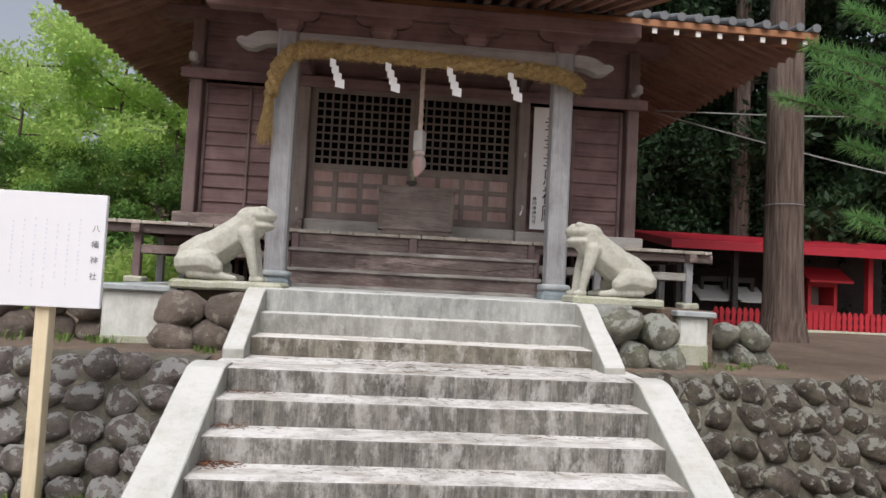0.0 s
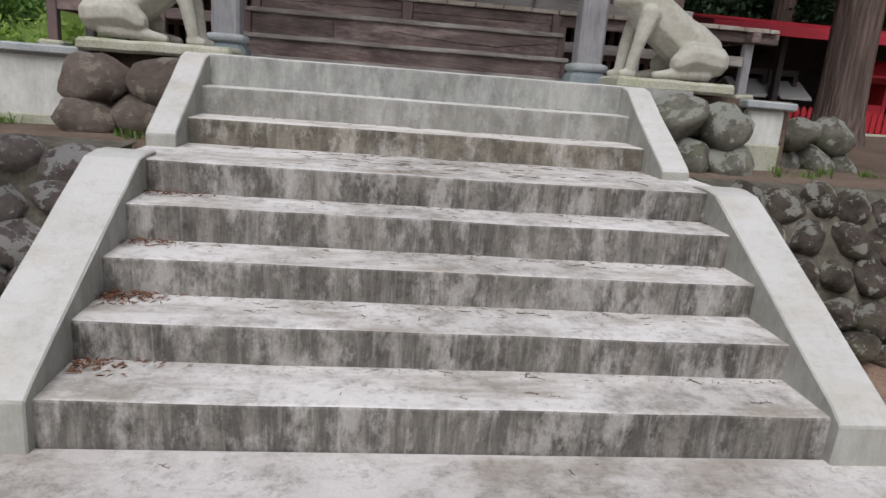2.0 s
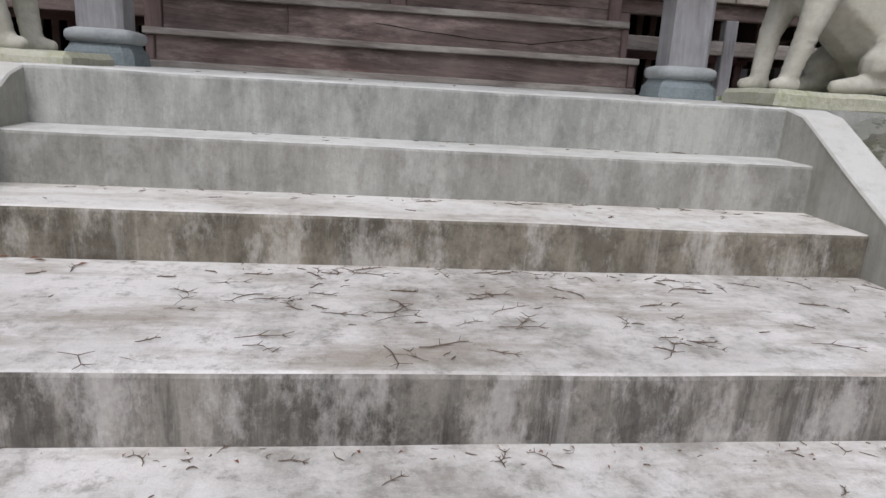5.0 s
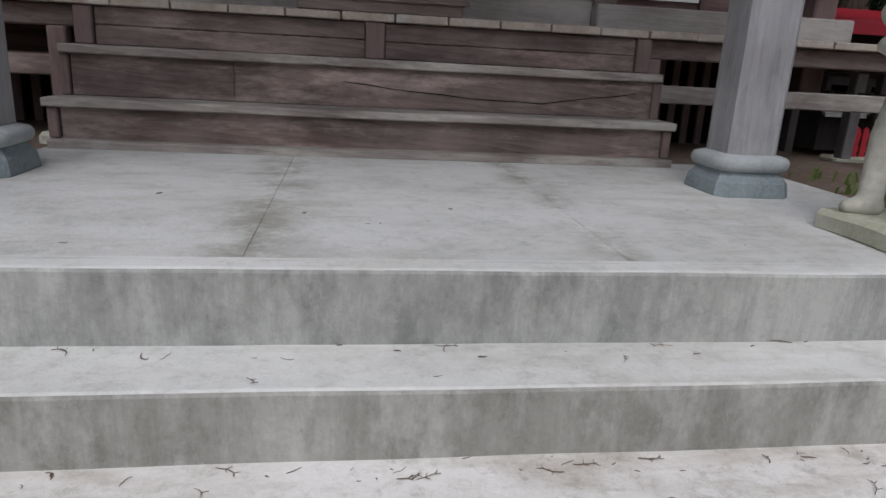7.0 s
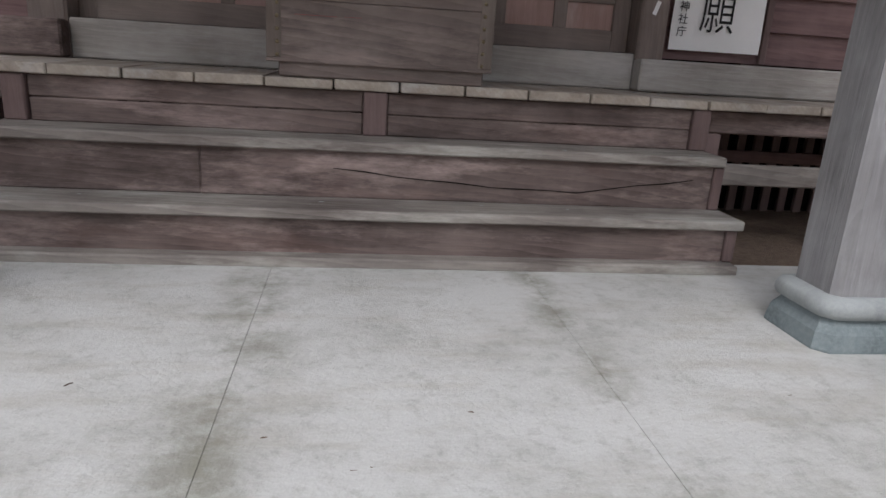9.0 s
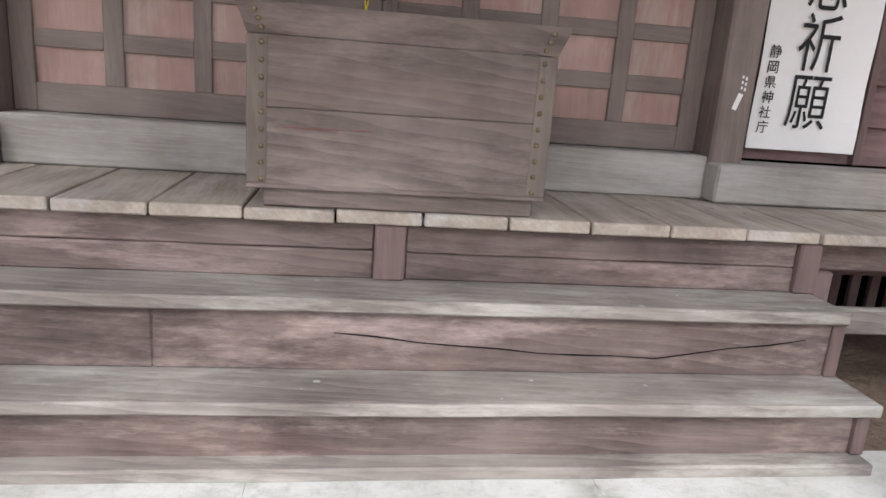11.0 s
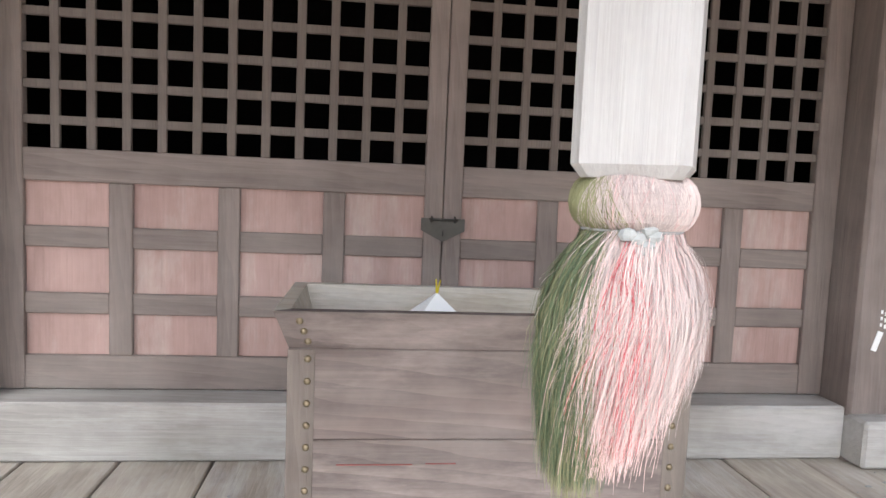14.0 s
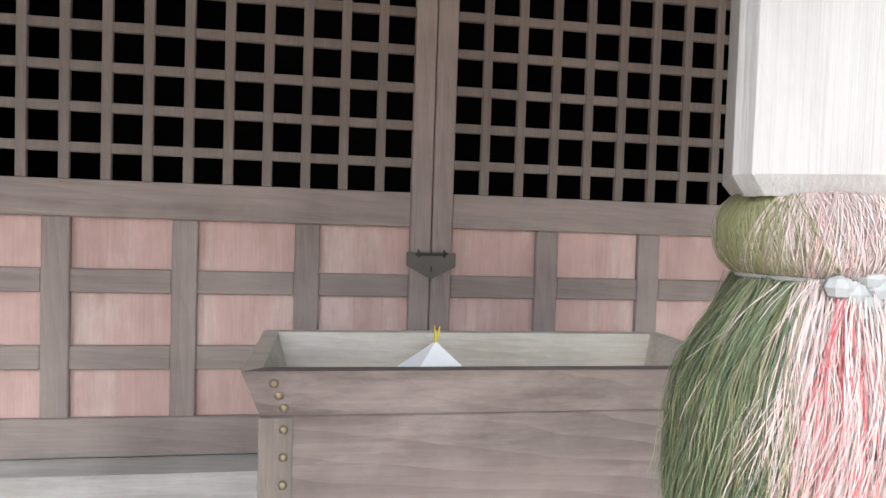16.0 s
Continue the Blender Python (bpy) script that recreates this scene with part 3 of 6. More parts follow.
# podium of packed soil that the hall stands on, with plaster edges
podium = Geo().box(-2.87, -1.645, 2.80, 9.4, 0.6, 1.40).box(1.885, 2.78, 2.80, 9.4, 0.6, 1.41).box(-1.645, 1.885, 4.42, 9.4, 0.6, 1.425)
solid("podium", podium, SOIL, "packed soil podium under the shrine hall", "ground", kind="structure")
for x0, x1, side in ((-2.98, -2.36, -1), (2.40, 2.70, 1)):
    wl = thing("plaster_wall", "low white plastered podium wall with a grey stone cap", "wall", kind="structure")
    part("face", wobble(bx(x0, x1, 2.72, 2.9, 0.80, 1.345, 0.02).mesh("face", PLASTER), 0.006, 3), PLASTER, wl)
    part("foot", bx(x0 - 0.004, x1 + 0.004, 2.712, 2.9, 0.76, 0.955 if side < 0 else 1.09, 0.02), STONE_SLAB, wl, "mossy grey foot course")
    part("cap", wobble(bx(x0 - 0.05, x1 + 0.05, 2.66, 2.98, 1.345, 1.405, 0.012).mesh("cap", STONE_RING), 0.006, 4), STONE_RING, wl)
    sx = x0 if side < 0 else x1 - 0.16
    part("face", bx(sx + 0.006, sx + 0.154, 2.9, 9.4, 0.80, 1.345, 0.02), PLASTER, wl)
    part("cap", bx(sx - 0.05, sx + 0.21, 2.98, 9.45, 1.345, 1.405, 0.012), STONE_RING, wl)


# ---- field stones ----
def stone_mesh(name, mat, seed, sub=2, lumpy=0.28):
    bm = bmesh.new()
    bmesh.ops.create_icosphere(bm, subdivisions=sub, radius=1.0)
    for v in bm.verts:
        p = v.co.normalized()
        q = Vector([math.copysign(abs(c) ** 0.86, c) for c in p])
        q *= 1 + lumpy * noise.noise(p * 1.3 + Vector((seed * 3.1, seed, seed * 7.7))) + 0.08 * noise.noise(p * 4 + Vector((seed, 0, 0)))
        v.co = q * 0.88
    cut = random.Random(seed)
    for _ in range(9):
        nrm = Vector((cut.gauss(0, 1), cut.gauss(0, 1), cut.gauss(0, 1))).normalized()
        lim = cut.uniform(0.62, 0.86)
        for v in bm.verts:
            over = v.co.dot(nrm) - lim
            if over > 0:
                v.co -= nrm * over * 0.85
    for v in bm.verts:
        v.co += noise.noise_vector(v.co * 3.0 + Vector((seed, 0, 0))) * 0.045
    me = bpy.data.meshes.new(name)
    bm.to_mesh(me)
    bm.free()
    me.polygons.foreach_set("use_smooth", [True] * len(me.polygons))
    me.materials.append(mat)
    return me


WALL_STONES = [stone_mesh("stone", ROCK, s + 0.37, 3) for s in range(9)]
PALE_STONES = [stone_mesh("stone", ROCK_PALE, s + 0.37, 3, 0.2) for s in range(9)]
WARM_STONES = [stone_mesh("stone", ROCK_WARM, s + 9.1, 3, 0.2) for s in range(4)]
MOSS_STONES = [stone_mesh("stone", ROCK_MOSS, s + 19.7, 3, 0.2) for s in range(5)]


def set_stone(me, parent, c, r, turn=(0, 0, 0)):
    ob = new("stone", me)
    ob.parent = parent
    ob.matrix_basis = Matrix.LocRotScale(Vector(c), Euler(turn), Vector(r))
    return ob


PI_TURN = math.pi


def retaining_wall(name, xa, xb, label):
    rnd = random.Random(5 if xa < 0 else 8)
    wall = thing(name, label, "wall", kind="structure")
    out = 0.02 if xa < 0 else 0.035
    prof = [(1.01 - out, -0.2), (1.47 - out, 0.78), (1.60 - out, 0.87), (1.95, 0.885), (1.95, -0.2)]
    part("backing", wobble(Geo().prism(prof, "x", min(xa, xb), max(xa, xb)).mesh("backing", MORTAR), 0.02, 3), MORTAR, wall)
    sign = 1 if xb > xa else -1
    rows = 5
    rise = 0.752 / (rows - 1)
    for j in range(rows):
        z = 0.06 + rise * j
        y = 0.98 + 0.52 * (z / 0.88)
        x = xa + sign * rnd.uniform(0.02, 0.1)
        while abs(x) < abs(xb):
            wd = rnd.choice((0.19, 0.21, 0.23, 0.25, 0.28)) * (1.08 if xa < 0 else 1.0)
            big = 1.1 if j == rows - 1 else 1.0
            me = (PALE_STONES if xa < 0 else WALL_STONES)[rnd.randrange(9)]
            set_stone(me, wall, (x + sign * wd / 2, y + 0.06 + rnd.uniform(-0.02, 0.02), z + rnd.uniform(-0.035, 0.035)),
                      (wd * 0.585, 0.17, 0.66 * rise * big * rnd.uniform(0.9, 1.15)), (rnd.uniform(-0.3, 0.3) - 0.25, rnd.uniform(-0.5, 0.5), rnd.uniform(-0.3, 0.3) + PI_TURN * rnd.randrange(2)))
            x += sign * wd
    return wall


# ---- two timber columns of the porch on stone plinths ----
def column(cx, cy):
    c = thing("porch_column", "square weathered grey timber column on a moulded stone plinth", "column", group="porch columns", at=(cx, cy, 1.43))
    sh = Geo().prism([(-0.11, -0.085), (-0.085, -0.11), (0.085, -0.11), (0.11, -0.085), (0.11, 0.085), (0.085, 0.11), (-0.085, 0.11), (-0.11, 0.085)], "z", 0.17, 2.75)
    part("shaft", sh, WOOD_COL, c)
    pl = Geo().lathe([(0.165, -0.04), (0.168, 0.01), (0.160, 0.06), (0.142, 0.085), (0.135, 0.105)], 24, 0, 0, 9)
    base = part("plinth", pl, STONE_PLINTH, c, "dark blue-grey stone plinth")
    rg = Geo().lathe([(0.13, 0.10), (0.152, 0.108), (0.160, 0.125), (0.160, 0.145), (0.152, 0.160), (0.12, 0.172)], 24, 0, 0, 7)
    part("ring", rg, STONE_RING, base, "rounded pale grey stone ring", smooth=True)
    return c


column(1.395, 3.685)
column(-1.62, 3.685)

# ---- main beam between the columns, carved noses, brackets ----
beam = thing("porch_beam", "weathered grey tie beam with carved elephant-nose ends", "beam")
bprof = [(3.57, 3.985), (3.565, 4.02), (3.565, 4.10), (3.585, 4.15), (3.755, 4.15), (3.775, 4.10), (3.775, 4.02), (3.77, 3.985)]
part("tie", Geo().prism(bprof, "x", -1.5, 1.29), WOOD_CARVE, beam)
for s, cxx in ((-1, -1.61), (1, 1.40)):
    pts = [(0.11, 4.02), (0.25, 4.00), (0.36, 3.95), (0.45, 3.955), (0.52, 3.99), (0.555, 4.02), (0.54, 4.06), (0.49, 4.075), (0.45, 4.06), (0.41, 4.09), (0.34, 4.13), (0.22, 4.15), (0.11, 4.15)]
    g = Geo().prism([(cxx + s * a, b) for a, b in pts], "y", 3.60, 3.74)
    part("nose", g, WOOD_CARVE, beam, "carved curled beam end")
upper = thing("bracket_set", "dark timber bracket blocks and purlin over the beam", "bracket", kind="structure")
for bxx in (-1.61, -0.61, 0.40, 1.40):
    part("block", Geo().lathe([(0.10, 4.15), (0.14, 4.21), (0.14, 4.27)], 16, bxx, 3.67, 9), WOOD_DARK, upper)
    part("arm", Geo().prism([(bxx - 0.3, 4.34), (bxx - 0.24, 4.29), (bxx - 0.12, 4.27), (bxx + 0.12, 4.27), (bxx + 0.24, 4.29), (bxx + 0.3, 4.34), (bxx + 0.3, 4.39), (bxx - 0.3, 4.39)], "y", 3.6, 3.74), WOOD_DARK, upper)
part("purlin", bx(-2.5, 2.25, 3.58, 3.76, 4.39, 4.56, 0.01), WOOD_DARK, upper)
part("panel", bx(-1.5, 1.29, 3.655, 3.685, 4.15, 4.39, 0.003), WOOD_DARK, upper)
for xx in (-1.61, 1.40):
    part("tie", bx(xx - 0.07, xx + 0.07, 3.76, 5.42, 4.20, 4.36, 0.01), WOOD_DARK, upper)

# ---- hall: walls, posts, beams ----
YW = 5.46
BACK = 9.0
hall = thing("shrine_hall", "old dark timber shrine hall with board walls", "shrine", kind="structure")
# timber wall panels either side of the doors, in boards with cover strips
rnd = random.Random(3)


def siding(x0, x1, battens):
    z = 2.30
    while z < 4.0:
        h = 0.185
        z1 = min(z + h, 4.04)
        g = Geo().add([(x0, YW - 0.012, z), (x1, YW - 0.012, z), (x1, YW - 0.002, z1), (x0, YW - 0.002, z1), (x0, YW + 0.03, z), (x1, YW + 0.03, z), (x1, YW + 0.03, z1), (x0, YW + 0.03, z1)],
                      [(0, 1, 2, 3), (5, 4, 7, 6), (4, 5, 1, 0), (3, 2, 6, 7), (4, 0, 3, 7), (1, 5, 6, 2)])
        part("board", g, WOOD_DARK, hall)
        part("strip", bx(x0, x1, YW - 0.028, YW - 0.004, z1 - 0.012, z1 + 0.012, 0.003), WOOD_DARK, hall)
        z = z1 + 0.0015
    for xb in battens:
        part("batten", bx(xb - 0.02, xb + 0.02, YW - 0.048, YW - 0.029, 2.30, 4.03, 0.004), WOOD_DARKZ, hall)


siding(-2.96, -1.735, (-2.93, -2.36))
siding(1.385, 2.74, (2.03, 2.70))
POSTS = [(-3.12, -2.96), (-1.735, -1.56), (1.235, 1.385), (2.74, 2.90)]
for a, b in POSTS:
    part("post", bx(a, b, 5.275, 5.52, 1.75, 4.86, 0.012), WOOD_DOORZ if abs(a) < 2 else WOOD_DARKZ, hall)
part("base_beam", bx(-3.2, -1.562, 5.19, 5.452, 2.128, 2.300, 0.01), WOOD_STEP, hall)
part("base_beam", bx(1.234, 2.98, 5.19, 5.452, 2.128, 2.290, 0.01), WOOD_SILL, hall)
part("lintel", bx(-3.22, 3.0, 5.215, 5.272, 4.045, 4.185, 0.01), WOOD_DARK, hall)
part("lintel", bx(-1.54, 1.24, 5.335, 5.48, 4.11, 4.24, 0.008), WOOD_DARK, hall)
part("upper_wall", bx(-2.97, 2.75, 5.40, 5.44, 4.19, 4.95, 0.004), WOOD_DARK, hall)
part("wall_plate", bx(-3.5, 3.3, 5.34, 5.53, 4.86, 5.05, 0.01), WOOD_DARK, hall)
for a, b in ((-3.12, -2.96), (2.74, 2.90)):
    m = (a + b) / 2
    part("corner_nose", bx(m - 0.055, m + 0.055, 5.07, 5.273, 4.22, 4.36, 0.03), WOOD_CARVE, hall, "pale carved corner beam end")
for x in (-3.05, 2.82):
    part("side_wall", bx(x - 0.03, x + 0.03, 5.52, BACK, 1.9, 4.95, 0.004), WOOD_DARK, hall)
    for k in range(9):
        z = 2.35 + 0.19 * k
        part("strip", bx(x - 0.045, x + 0.045, 5.525, BACK, z - 0.012, z + 0.012, 0.003), WOOD_DARK, hall)
    part("side_sill", bx(x - 0.09, x + 0.09, 5.53, BACK, 2.12, 2.29, 0.01), WOOD_DARK, hall)
part("back_wall", bx(-3.08, 2.85, BACK, BACK + 0.06, 1.5, 4.95, 0.004), WOOD_DARK, hall)
# near-black inner surfaces and added sheets paint the unlit interior and underfloor shade
part("inner_floor", bx(-3.01, 2.78, 5.53, BACK, 2.1, 2.16, 0.004), SHADE_BLACK, hall)
part("inner_ceiling", bx(-3.01, 2.78, 5.53, BACK, 4.55, 4.6, 0.004), SHADE_BLACK, hall)
part("inner_shade_sheet", bx(-3.01, 2.78, 6.9, 6.95, 2.16, 4.55, 0.004), SHADE_BLACK, hall)
part("underfloor_shade_sheet", bx(-3.1, 2.9, 5.7, 5.75, 1.3, 2.12, 0.004), SHADE_BLACK, hall)
for k in range(52):
    part("underfloor_slat", bx(-3.05 + 0.115 * k, -2.995 + 0.115 * k, 5.655, 5.685, 1.38, 2.1, 0.004), WOOD_DARKZ, hall)
part("underfloor_rail", bx(-3.08, 2.9, 5.62, 5.652, 1.72, 1.79, 0.004), WOOD_DARK, hall)

# ---- main roof with hipped eaves, rafters and tiles ----
roof = thing("hall_roof", "dark grey tiled hipped roof with exposed brown rafters", "roof", kind="structure")
EX0, EX1, EY0, EY1, EZ = -4.66, 4.72, 4.20, 10.2, 4.79
RX0, RX1, RY, RZ = -1.6, 1.33, 7.2, 7.4


def roof_z(x, y):
    d = min(x - EX0, EX1 - x, y - EY0, EY1 - y)
    return EZ + 0.30 * d + 0.10 * d * d


def roof_sheet(lift, inset, nx=36, ny=26):
    vs = []
    for j in range(ny + 1):
        for i in range(nx + 1):
            x = EX0 + inset + (EX1 - EX0 - 2 * inset) * i / nx
            y = EY0 + inset + (EY1 - EY0 - 2 * inset) * j / ny
            vs.append((x, y, roof_z(x, y) + lift))
    fs = [(j * (nx + 1) + i, j * (nx + 1) + i + 1, (j + 1) * (nx + 1) + i + 1, (j + 1) * (nx + 1) + i) for j in range(ny) for i in range(nx)]
    return vs, fs


part("under_boards", Geo().add(*roof_sheet(0.0, 0.02)), WOOD_RAFT, roof)
part("tile_bed", Geo().add(*roof_sheet(0.10, -0.03)), TILE, roof)
for k in range(34):
    x = EX0 + 0.14 + k * (EX1 - EX0 - 0.28) / 33
    m = min(x - EX0, EX1 - x)
    reach = min(1.2, m + 0.02)
    if -2.35 < x < 2.1:
        continue
    pts = [(EY0 + 0.02, EZ - 0.075), (EY0 + reach, roof_z(x, EY0 + reach) - 0.075), (EY0 + reach, roof_z(x, EY0 + reach)), (EY0 + 0.02, EZ + 0.005)]
    raft = part("rafter", Geo().prism(pts, "x", x - 0.03, x + 0.03), WOOD_RAFT, roof)
    part("rafter_end", bx(x - 0.031, x + 0.031, EY0 + 0.004, EY0 + 0.018, EZ - 0.072, EZ - 0.004, 0.002), WHITE_END, raft, "white painted rafter end")
for side in (0, 1):
    for k in range(26):
        y = EY0 + 0.22 + k * 0.20
        reach = min(1.4, y - EY0 + 0.02)
        e = EX0 if side == 0 else EX1
        s = 1 if side == 0 else -1
        xa, xb = e + s * 0.02, e + s * reach
        pts = [(xa, EZ - 0.075), (xb, roof_z(xb, y) - 0.075), (xb, roof_z(xb, y)), (xa, EZ + 0.005)]
        part("rafter", Geo().prism(pts, "y", y - 0.03, y + 0.03), WOOD_RAFT, roof)
part("eave_board", bx(EX0 - 0.02, EX1 + 0.02, EY0 - 0.03, EY0 + 0.002, EZ + 0.0, EZ + 0.085, 0.006), WOOD_EAVE, roof, "orange-brown eave board")
for e, s in ((EX0, -1), (EX1, 1)):
    part("eave_board", bx(min(e, e + s * 0.03), max(e, e + s * 0.03), EY0 + 0.004, EY1, EZ + 0.0, EZ + 0.07, 0.006), WOOD_RAFT, roof)
    hip = [(e, EY0, EZ - 0.05), (e - s * 1.3, EY0 + 1.3, roof_z(e - s * 1.3, EY0 + 1.3) - 0.05)]
    part("hip_rafter", Geo().tube(hip, [0.075, 0.075], 4), WOOD_EAVE, roof)
tiles = Geo()
for k in range(44):
    x = EX0 + 0.05 + k * (EX1 - EX0 - 0.1) / 43
    tiles.tube([(x, EY0 - 0.07, EZ + 0.13), (x, EY0 + 0.9, roof_z(x, EY0 + 0.9) + 0.13 if min(x - EX0, EX1 - x) > 0.9 else EZ + 0.13 + 0.3 * min(x - EX0, EX1 - x))], [0.045, 0.045], 8)
    tiles.tube([(x, EY0 - 0.085, EZ + 0.125), (x, EY0 - 0.06, EZ + 0.125)], [0.055, 0.055], 12)
part("eave_tiles", tiles, TILE, roof)

# porch roof running forward over the columns
kohai = thing("porch_roof", "brown timber porch roof reaching over the stair head", "roof", kind="structure")
# the front eave line is unseen; its reach is set to shade the porch
KX0, KX1, KY, KZ = -2.45, 2.18, 2.42, 4.43
part("under_boards", Geo().add([(KX0, KY, KZ + 0.01), (KX1, KY, KZ + 0.01), (KX1, 5.0, KZ + 0.79), (KX0, 5.0, KZ + 0.79)], [(0, 1, 2, 3)]), WOOD_RAFT, kohai)
part("tile_bed", Geo().add([(KX0 - 0.06, KY - 0.06, KZ + 0.10), (KX1 + 0.06, KY - 0.06, KZ + 0.10), (KX1 + 0.06, 5.2, KZ + 1.00), (KX0 - 0.06, 5.2, KZ + 1.00)], [(0, 1, 2, 3)]), TILE, kohai)
for k in range(24):
    x = KX0 + 0.06 + k * (KX1 - KX0 - 0.12) / 23
    raft = part("rafter", Geo().prism([(KY + 0.01, KZ - 0.07), (4.9, KZ + 0.68), (4.9, KZ + 0.76), (KY + 0.01, KZ + 0.005)], "x", x - 0.03, x + 0.03), WOOD_RAFT, kohai)
    part("rafter_end", bx(x - 0.031, x + 0.031, KY - 0.004, KY + 0.009, KZ - 0.068, KZ - 0.004, 0.002), WHITE_END, raft, "white painted rafter end")
part("eave_board", bx(KX0 - 0.03, KX1 + 0.03, KY - 0.03, KY + 0.0, KZ + 0.0, KZ + 0.09, 0.006), WOOD_EAVE, kohai)
for e in (KX0, KX1):
    part("verge_board", Geo().prism([(KY, KZ - 0.06), (5.0, KZ + 0.71), (5.0, KZ + 0.95), (KY, KZ + 0.12)], "x", e - 0.04, e + 0.04), WOOD_EAVE, kohai)

# ---- porch floor, its posts and rails ----
FZ = 2.125
floor = thing("porch_floor", "worn grey-brown plank veranda on timber posts", "floor", kind="structure")
edges = [-3.80] + [-0.032 + 0.279 * k for k in range(-13, 14)] + [3.70]
for a, b in zip(edges, edges[1:]):
    fy = 4.673 + rnd.uniform(-0.008, 0.008)
    me = wobble(bx(a + 0.0035, b - 0.0035, fy, 5.355, FZ - 0.042, FZ + rnd.uniform(-0.003, 0.001), 0.005).mesh("plank", WOOD_FLOOR), 0.003, 4, a)
    part("plank", me, WOOD_FLOOR, floor)
for x0, x1 in ((-3.62, -3.04), (2.9, 3.6)):
    for k in range(10):
        y = 5.40 + k * 0.26
        if x0 < 0:
            part("plank", bx(x0 - 0.18, -3.145, y, y + 0.252, FZ - 0.042, FZ, 0.005), WOOD_FLOOR, floor)
        else:
            part("plank", bx(2.915, x1 + 0.10, y, y + 0.252, FZ - 0.042, FZ, 0.005), WOOD_FLOOR, floor)
part("edge_beam", bx(1.34, 3.74, 4.735, 4.81, FZ - 0.15, FZ - 0.045, 0.008), WOOD_STEP, floor)
part("edge_beam", bx(-3.86, -1.62, 4.735, 4.81, FZ - 0.15, FZ - 0.045, 0.008), WOOD_STEP, floor)
for x in (-3.42, 3.42):
    part("end_beam", bx(x - 0.05, x + 0.05, 4.60, 7.9, FZ - 0.155, FZ - 0.047, 0.008), WOOD_STEP, floor)
for x in (-3.42, -2.45, -1.70, 1.42, 2.22, 3.42):
    leg = part("post", bx(x - 0.045, x + 0.045, 4.705, 4.795, 1.40, FZ - 0.15, 0.008), WOOD_COL if x > 2 else WOOD_DARKZ, floor)
    part("post_stone", wobble(bx(x - 0.11, x + 0.11, 4.64, 4.86, 1.37, 1.455, 0.02).mesh("post_stone", STONE_SLAB), 0.012, 6), STONE_SLAB, leg)
part("rail", bx(1.46, 3.46, 4.72, 4.76, 1.735, 1.835, 0.006), WOOD_TREAD, floor)
part("rail", bx(-3.46, -1.66, 4.72, 4.76, 1.735, 1.835, 0.006), WOOD_STEP, floor)
for x in (-3.42, 3.42):
    for y in (5.6, 6.6, 7.6):
        part("post", bx(x - 0.045, x + 0.045, y - 0.045, y + 0.045, 0.9 if x > 9 else 1.35, FZ - 0.15, 0.008), WOOD_COL, floor)
    part("rail", bx(x - 0.02, x + 0.02, 4.8, 7.8, 1.735, 1.835, 0.006), WOOD_STEP, floor)

# ---- timber steps up to the porch ----
wsteps = thing("timber_steps", "weathered purple-brown plank steps with cracked risers", "steps", kind="structure")
W0, W1 = -1.640, 1.408


def plank(name, *a, mat=WOOD_STEP, c=0.006, amp=0.003):
    g = Geo()
    x0, x1 = a[0], a[1]
    n = 14 if x1 - x0 > 1 else 2
    g.box(*a, c=c)
    me = g.mesh(name, mat)
    if x1 - x0 > 1:
        bm = bmesh.new()
        bm.from_mesh(me)
        bmesh.ops.subdivide_edges(bm, edges=[e for e in bm.edges if e.calc_length() > 0.8], cuts=n, use_grid_fill=True)
        bm.to_mesh(me)
        bm.free()
    return part(name, wobble(me, amp, 5, a[0] + a[4] * 3), mat, wsteps)


plank("base_plank", W0 + 0.02, W1 - 0.015, 4.272, 4.37, 1.43, 1.472, mat=WOOD_TREAD)
plank("riser", W0 + 0.06, W1 - 0.055, 4.345, 4.375, 1.466, 1.620)
plank("tread", W0, W1, 4.300, 4.56, 1.617, 1.657, mat=WOOD_TREAD)
plank("riser", W0 + 0.06, -0.826, 4.524, 4.546, 1.655, 1.856)
plank("riser", -0.824, W1 - 0.055, 4.522, 4.546, 1.655, 1.856)
plank("tread", W0 + 0.02, W1 - 0.02, 4.490, 4.74, 1.852, 1.895, mat=WOOD_TREAD)
plank("riser", W0 + 0.12, -0.184, 4.712, 4.737, 1.894, 1.988)
plank("riser", W0 + 0.12, -0.184, 4.714, 4.737, 1.9905, 2.080)
plank("riser", -0.081, W1 - 0.10, 4.712, 4.737, 1.894, 1.983)
plank("riser", -0.081, W1 - 0.10, 4.714, 4.737, 1.9855, 2.080)
for a, b, y, z0, z1 in ((W0 + 0.012, W0 + 0.058, 4.326, 1.474, 1.616), (W1 - 0.058, W1 - 0.012, 4.326, 1.474, 1.616),
                        (W0 + 0.012, W0 + 0.058, 4.510, 1.658, 1.851), (W1 - 0.058, W1 - 0.012, 4.510, 1.658, 1.851),
                        (-0.183, -0.082, 4.690, 1.896, 2.080), (W0 + 0.03, W0 + 0.118, 4.690, 1.896, 2.080), (W1 - 0.1, W1 - 0.015, 4.690, 1.896, 2.080)):
    part("post", bx(a, b, y, y + 0.05, z0, z1, 0.006), WOOD_DARKZ, wsteps)
for a, b in ((W0 + 0.06, W0 + 0.1), (W1 - 0.1, W1 - 0.06)):
    part("stringer", Geo().prism([(4.378, 1.44), (4.378, 1.616), (4.55, 1.616), (4.55, 1.85), (4.745, 1.85), (4.745, 2.08), (5.2, 2.08), (5.2, 1.44)], "x", a, b), WOOD_DARK, wsteps)
